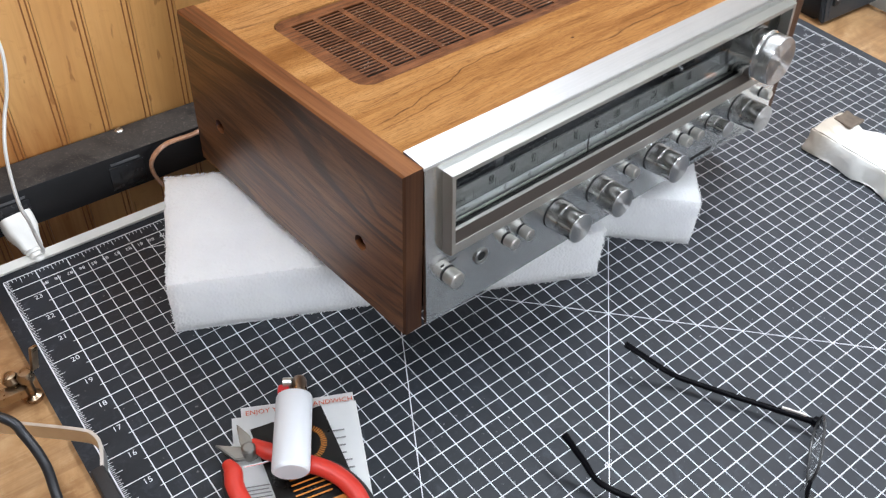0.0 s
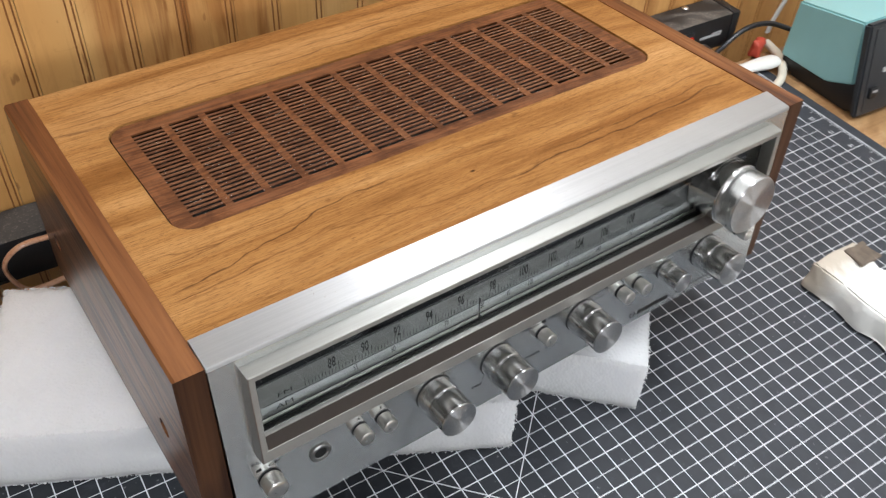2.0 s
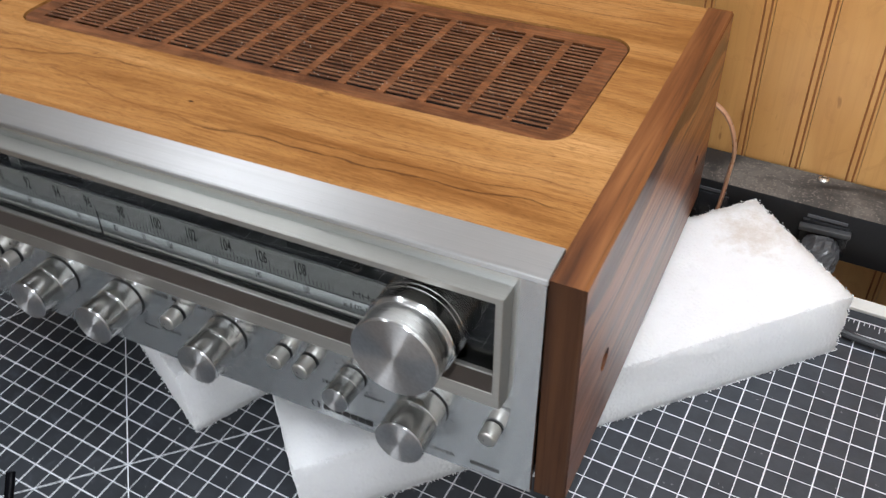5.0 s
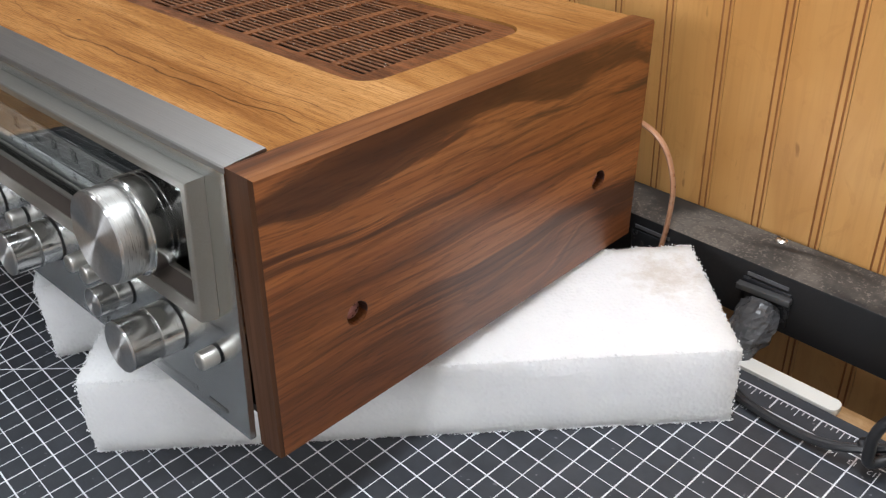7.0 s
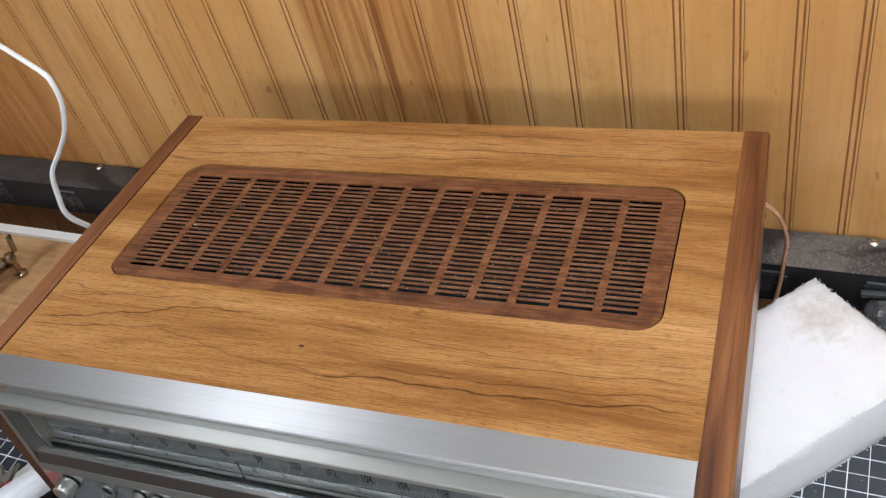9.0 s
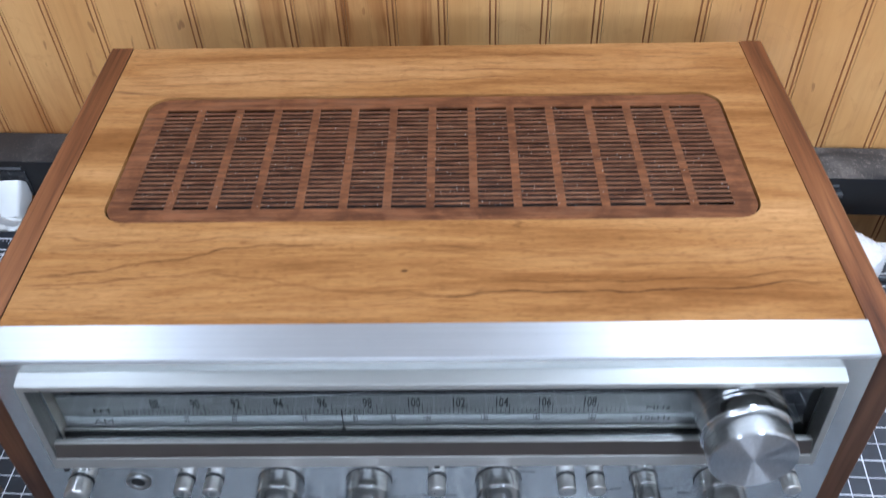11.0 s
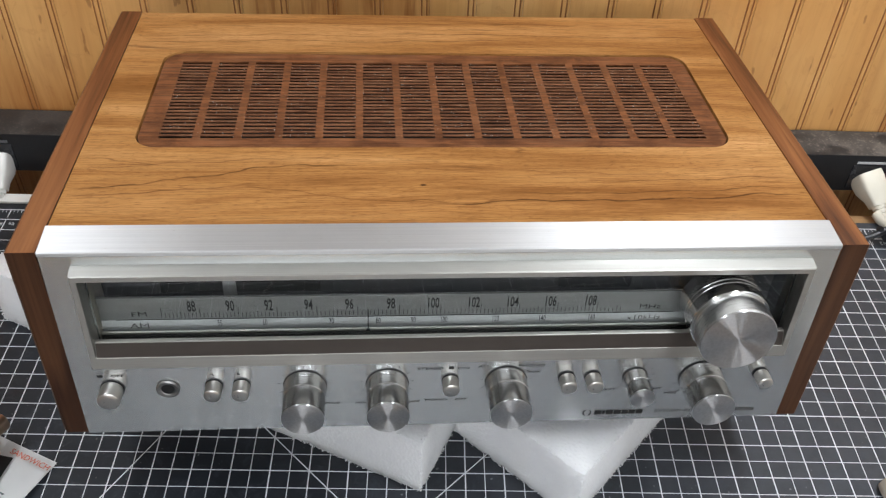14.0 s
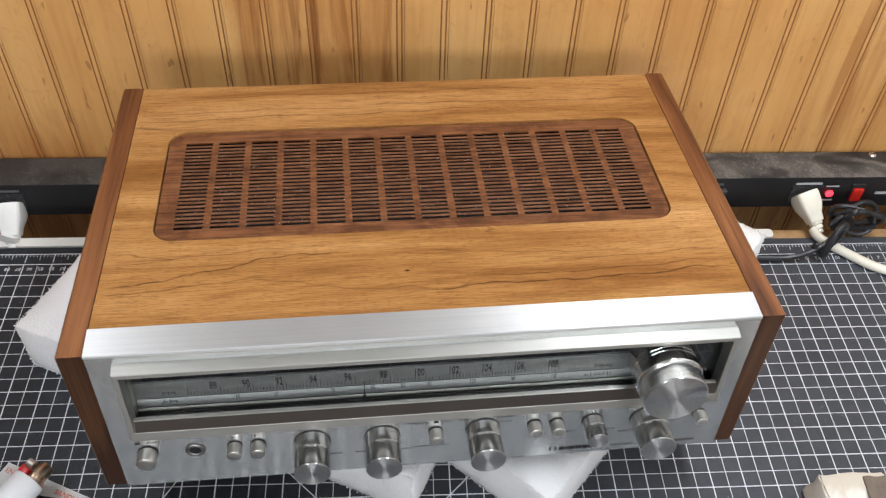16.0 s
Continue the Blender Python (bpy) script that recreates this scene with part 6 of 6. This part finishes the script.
part("small_print", bm, plain("grey_small_print", (0.22, 0.22, 0.22), 0.6), paper2, "rows of grey print", False, kind="stuff")
CARD = pose(0.0905, 0.3690, 0.0060, 0, 0, -12)
card = solo("black_card", sheet(0.052, 0.085, 0.0003, 0.001), m_card, "glossy black card with amber print", "card", m=CARD)
bm = bmesh.new()
for k in range(22):
    a = radians(-70 + k * 7)
    d = Vector((math.cos(a), math.sin(a)))
    c = Vector((0.030, -0.026))
    strip(bm, c + d * 0.012, c + d * 0.016, 0.0007, 0.0012)
for k in range(5):
    strip(bm, (0.012, -0.050 - k * 0.0042), (0.044 - 0.002 * k, -0.050 - k * 0.0042), 0.0012, 0.0013)
strip(bm, (0.004, -0.077), (0.050, -0.077), 0.0075, 0.0014)
part("small_print", bm, m_amber, card, "amber printed lines", False, kind="stuff")

m_lighter = Nodes("translucent_white_plastic").set(color=(0.68, 0.69, 0.71), rough=0.35, sss=0.4, sssr=(0.01, 0.01, 0.01), ssss=0.5)
LIGHTER = Matrix.Translation((0.0915, 0.3135, 0.0235)) @ Euler((radians(0), 0, radians(57))).to_matrix().to_4x4()
lighter = thing("cigarette_lighter", "white plastic lighter with red lever and metal hood", "lighter", m=LIGHTER)
bm = lathe([(0.0110, 0.0), (0.0124, 0.0012), (0.0127, 0.004), (0.0127, 0.0585), (0.0120, 0.0605), (0.0, 0.0605)], 32, "x")
for v in bm.verts:
    v.co.z *= 0.78
part("body", bm, m_lighter, lighter, "translucent white body")
bm = lathe([(0.0090, 0.0607), (0.0095, 0.062), (0.0085, 0.074), (0.0070, 0.0755), (0.0, 0.0755)], 24, "x")
for v in bm.verts:
    v.co.y *= 0.62
    v.co.z *= 0.75
    v.co.y -= 0.003
part("hood", bm, plain("heat_stained_steel", (0.34, 0.25, 0.18), 0.3, 1.0, 0.4, 120, 0.1), lighter, "heat-stained steel hood")
part("lever", boxes((0.0600, 0.0680, 0.0035, 0.0115, -0.0040, 0.0050), bevel=0.0015), plain("red_plastic", (0.55, 0.015, 0.02), 0.35), lighter, "red lever")
part("spark_wheel", lathe([(0.0, -0.003), (0.0036, -0.003), (0.0036, 0.003), (0.0, 0.003)], 18, "y-"), m_satin, lighter, at=(0.0690, 0.0050, 0.0050))

# diagonal cutters
cutters = thing("diagonal_cutters", "diagonal cutters with red and black grips on the leaflets", "cutters", at=(0.078, 0.350, 0.007))
CU = -Vector((0.078, 0.350, 0.007))
m_steel = plain("dark_tool_steel", (0.30, 0.29, 0.27), 0.34, 1.0, 0.2, 80, 0.1)
m_grip = plain("red_rubber_grip", (0.56, 0.035, 0.020), 0.4, 0.0, 0.1, 60, 0.03)
for pts in ([(0.0640, 0.3690), (0.0700, 0.3500), (0.0830, 0.3440), (0.0890, 0.3500), (0.0790, 0.3560)], [(0.0830, 0.3730), (0.0860, 0.3600), (0.0850, 0.3520), (0.0760, 0.3500), (0.0785, 0.3610)]):
    z = 0.0075 if pts[0][0] < 0.07 else 0.0115
    bm = prism(pts, z, z + 0.0042)
    bmesh.ops.bevel(bm, geom=bm.edges[:], offset=0.0008, segments=2, affect="EDGES")
    part("jaw", bm, m_steel, cutters, "bevelled steel jaw", at=CU)
part("pivot", lathe([(0.0048, 0.0), (0.0048, 0.0098), (0.0036, 0.0108), (0, 0.0108)], 20, "z", centre=(0.0800, 0.3500, 0.0072)), m_steel, cutters, at=CU)
for pts in ([(0.0850, 0.3560, 0.0120), (0.0900, 0.3440, 0.0120), (0.1020, 0.3260, 0.0125), (0.1150, 0.3080, 0.0125), (0.1210, 0.2900, 0.0120), (0.1200, 0.2700, 0.0115), (0.1120, 0.2480, 0.0110)],
            [(0.0640, 0.3520, 0.0115), (0.0640, 0.3430, 0.0115), (0.0600, 0.3330, 0.0115), (0.0585, 0.3200, 0.0115), (0.0600, 0.3050, 0.0110), (0.0660, 0.2800, 0.0105), (0.0740, 0.2560, 0.0105)]):
    grip = part("grip", tube(pts, 0.0060, 14, 8, 0.78, taper=lambda t: 0.55 + 0.5 * min(1, t * 6) * (1 - 0.25 * max(0, t - 0.75) * 4)), m_grip, cutters, "red grip", at=CU)
    low = [(x - 0.0022 if pts[0][0] < 0.07 else x + 0.0026, y - 0.0015, z - 0.0022) for x, y, z in pts]
    part("grip_backing", tube(low, 0.0064, 14, 8, 0.78, taper=lambda t: 0.5 + 0.5 * min(1, t * 6)), m_rubber, grip, "black grip backing")
part("spring", tube([(0.0840, 0.3430, 0.0115), (0.0930, 0.3360, 0.0115), (0.0850, 0.3370, 0.0115), (0.0720, 0.3420, 0.0115)], 0.0007, 6, 6), m_chrome, cutters, "thin return spring", at=CU)

# ---------------------------------------------------------------- bench beside the mat
m_bar = plain("satin_steel_bar", (0.66, 0.64, 0.60), 0.34, 1.0, 0.1, 120, 0.05)
stand = thing("bent_steel_stand", "bent flat steel stand with a black rubber end", "stand", at=(-0.02, 0.43, 0.02))
SB = -Vector((-0.02, 0.43, 0.02))


def flat_bar(points, w, t):
    bm = bmesh.new()
    line = spline(points, 6)
    rows = []
    for i, p in enumerate(line):
        d = (line[min(i + 1, len(line) - 1)] - line[max(i - 1, 0)]).normalized()
        s = Vector((-d.y, d.x, 0)).normalized() * t / 2
        rows.append([bm.verts.new(p + s + Vector((0, 0, w / 2))), bm.verts.new(p - s + Vector((0, 0, w / 2))), bm.verts.new(p - s - Vector((0, 0, w / 2))), bm.verts.new(p + s - Vector((0, 0, w / 2)))])
    for a, b in zip(rows, rows[1:]):
        for k in range(4):
            bm.faces.new((a[k], a[(k + 1) % 4], b[(k + 1) % 4], b[k]))
    bm.faces.new(rows[0])
    bm.faces.new(rows[-1][::-1])
    return bm


part("bar", flat_bar([(-0.140, 0.528, 0.041), (-0.082, 0.474, 0.041), (-0.040, 0.4350, 0.041), (-0.0080, 0.4055, 0.041), (-0.0012, 0.3960, 0.041), (-0.0008, 0.3850, 0.041), (-0.0062, 0.3700, 0.041)], 0.013, 0.0022), m_bar, stand, "bent satin steel bar", False, at=SB)
part("rubber_end", boxes((-0.0135, -0.0045, 0.310, 0.3715, 0.0330, 0.0490), bevel=0.002), m_rubber, stand, "black rubber sleeve", at=SB)
part("leg", boxes((-0.0122, -0.0058, 0.312, 0.324, 0.0002, 0.034), bevel=0.001), m_rubber, stand, at=SB)
solo("black_cable", tube([(-0.125, 0.520, 0.050), (-0.080, 0.470, 0.062), (-0.043, 0.430, 0.060), (-0.036, 0.415, 0.052), (-0.033, 0.397, 0.041), (-0.035, 0.380, 0.030), (-0.040, 0.340, 0.014), (-0.05, 0.24, 0.002), (-0.07, 0.16, 0.0)], 0.0032, 12), m_cord_black, "black rubber cable looping over the steel stand", "cable")
solo("black_cable", tube([(-0.140, 0.440, 0.040), (-0.105, 0.415, 0.046), (-0.080, 0.380, 0.040), (-0.070, 0.330, 0.020), (-0.080, 0.26, 0.004), (-0.10, 0.18, 0.0)], 0.0032, 12), m_cord_black, "black rubber cable beside the steel stand", "cable")
m_brass = plain("tarnished_metal", (0.36, 0.27, 0.18), 0.3, 1.0, 0.35, 150, 0.1)
ball = thing("alligator_clip", "tarnished alligator clip on a ball joint with a wing screw", "clip", at=(-0.0185, 0.4890, BENCH_Z))
part("clip_post", lathe([(0.006, 0.0), (0.006, 0.004), (0.0028, 0.006), (0.0028, 0.020), (0.0055, 0.022), (0.0060, 0.026), (0.0040, 0.030), (0.0, 0.0305)], 20, "z"), m_brass, ball)
part("ball_joint", lathe([(0.0, -0.0062), (0.0040, -0.0048), (0.0062, 0.0), (0.0040, 0.0048), (0.0, 0.0062)], 18, "z", centre=(-0.009, 0.006, 0.022)), m_brass, ball)
part("wing_screw", boxes((-0.002, 0.004, -0.0015, 0.0015, 0.026, 0.046), bevel=0.0008), m_brass, ball, at=pose(0.001, 0, 0, 0, 14, 25))
part("jaw", prism([(-0.030, -0.004), (-0.004, -0.005), (0.000, 0.0), (-0.004, 0.005), (-0.030, 0.004)], 0.010, 0.018), m_brass, ball, "dark toothed jaw", False)
copy_thing(ball, pose(-0.103, 0.570, BENCH_Z, 0, 0, 70))

m_greyplug = plain("pale_grey_plastic", (0.42, 0.43, 0.43), 0.45, 0.0, 0.08, 60, 0.05)
# clutter on the bench beyond the end of the mat
m_bag = Nodes("clear_plastic_bag").set(color=(0.80, 0.82, 0.84), rough=0.10, trans=1.0, ior=1.2)
solo("wood_offcut", boxes((0, 0.085, 0, 0.055, 0, 0.014), bevel=0.001), wood("raw_pine_offcut", (0.36, 0.19, 0.10), (0.52, 0.31, 0.18), (0.62, 0.42, 0.27), 0, rough=0.7, wave=10), "raw pine offcut lying on the bench", "offcut", m=pose(-0.300, 0.585, BENCH_Z + 0.0004, 0, 0, -10))
bag = roughen(subdivide(boxes((0, 0.110, 0, 0.090, 0, 0.026), bevel=0.008), 0.008), 0.014, 55, 3.0)
for v in bag.verts:
    v.co.z = max(0.0004, v.co.z)
solo("plastic_bag", bag, m_bag, "crumpled clear plastic bag of small parts", "bag", m=pose(-0.255, 0.488, BENCH_Z + 0.0004, 0, 0, 6))
bm = bmesh.new()
for _ in range(150):
    bmesh.ops.create_icosphere(bm, subdivisions=1, radius=random.uniform(0.002, 0.006), matrix=Matrix.Translation((random.uniform(-0.245, -0.155), random.uniform(0.496, 0.568), random.uniform(0.003, 0.019))) @ Matrix.Diagonal((1, random.uniform(0.5, 1), random.uniform(0.4, 1), 1)))
solo("small_parts", bm, m_worn, "small dark metal parts inside the plastic bag", "small parts", kind="stuff")
plug("plug_adapter", pose(-0.262, 0.650, 0.036, 28, 12, 20), m_greyplug, "pale grey plug-in adapter by the power strip", (0.034, 0.0135, 0.008, 0.0135, 0.008))
plug("plug_adapter", pose(-0.262, 0.604, 0.016, 10, 0, 70), m_greyplug, "second pale grey adapter lying on the bench", (0.032, 0.0130, 0.008, 0.0125, 0.008))
solo("zip_cord", tube([(-0.260, 0.688, 0.30), (-0.262, 0.684, 0.20), (-0.245, 0.668, 0.13), (-0.226, 0.646, 0.09), (-0.212, 0.634, 0.045), (-0.200, 0.624, 0.004)], 0.0028, 10, 8, 0.6), m_cord_tan, "copper-coloured zip cord hanging down the wall", "cord")
solo("black_wall_cable", tube([(-0.345, 0.688, 0.32), (-0.352, 0.686, 0.20), (-0.335, 0.678, 0.10), (-0.325, 0.66, 0.03), (-0.33, 0.64, 0.0)], 0.0035, 10), m_cord_black, "black cable hanging down the wall", "cable")
solo("red_wire_nut", lathe([(0.0075, 0.0), (0.0075, 0.004), (0.0050, 0.018), (0.0035, 0.020), (0.0, 0.020)], 14, "x"), plain("red_nut_plastic", (0.60, 0.03, 0.04), 0.35), "red plastic wire connector on the clutter", "connector", m=pose(-0.186, 0.528, 0.0265, 0, 0, 30))
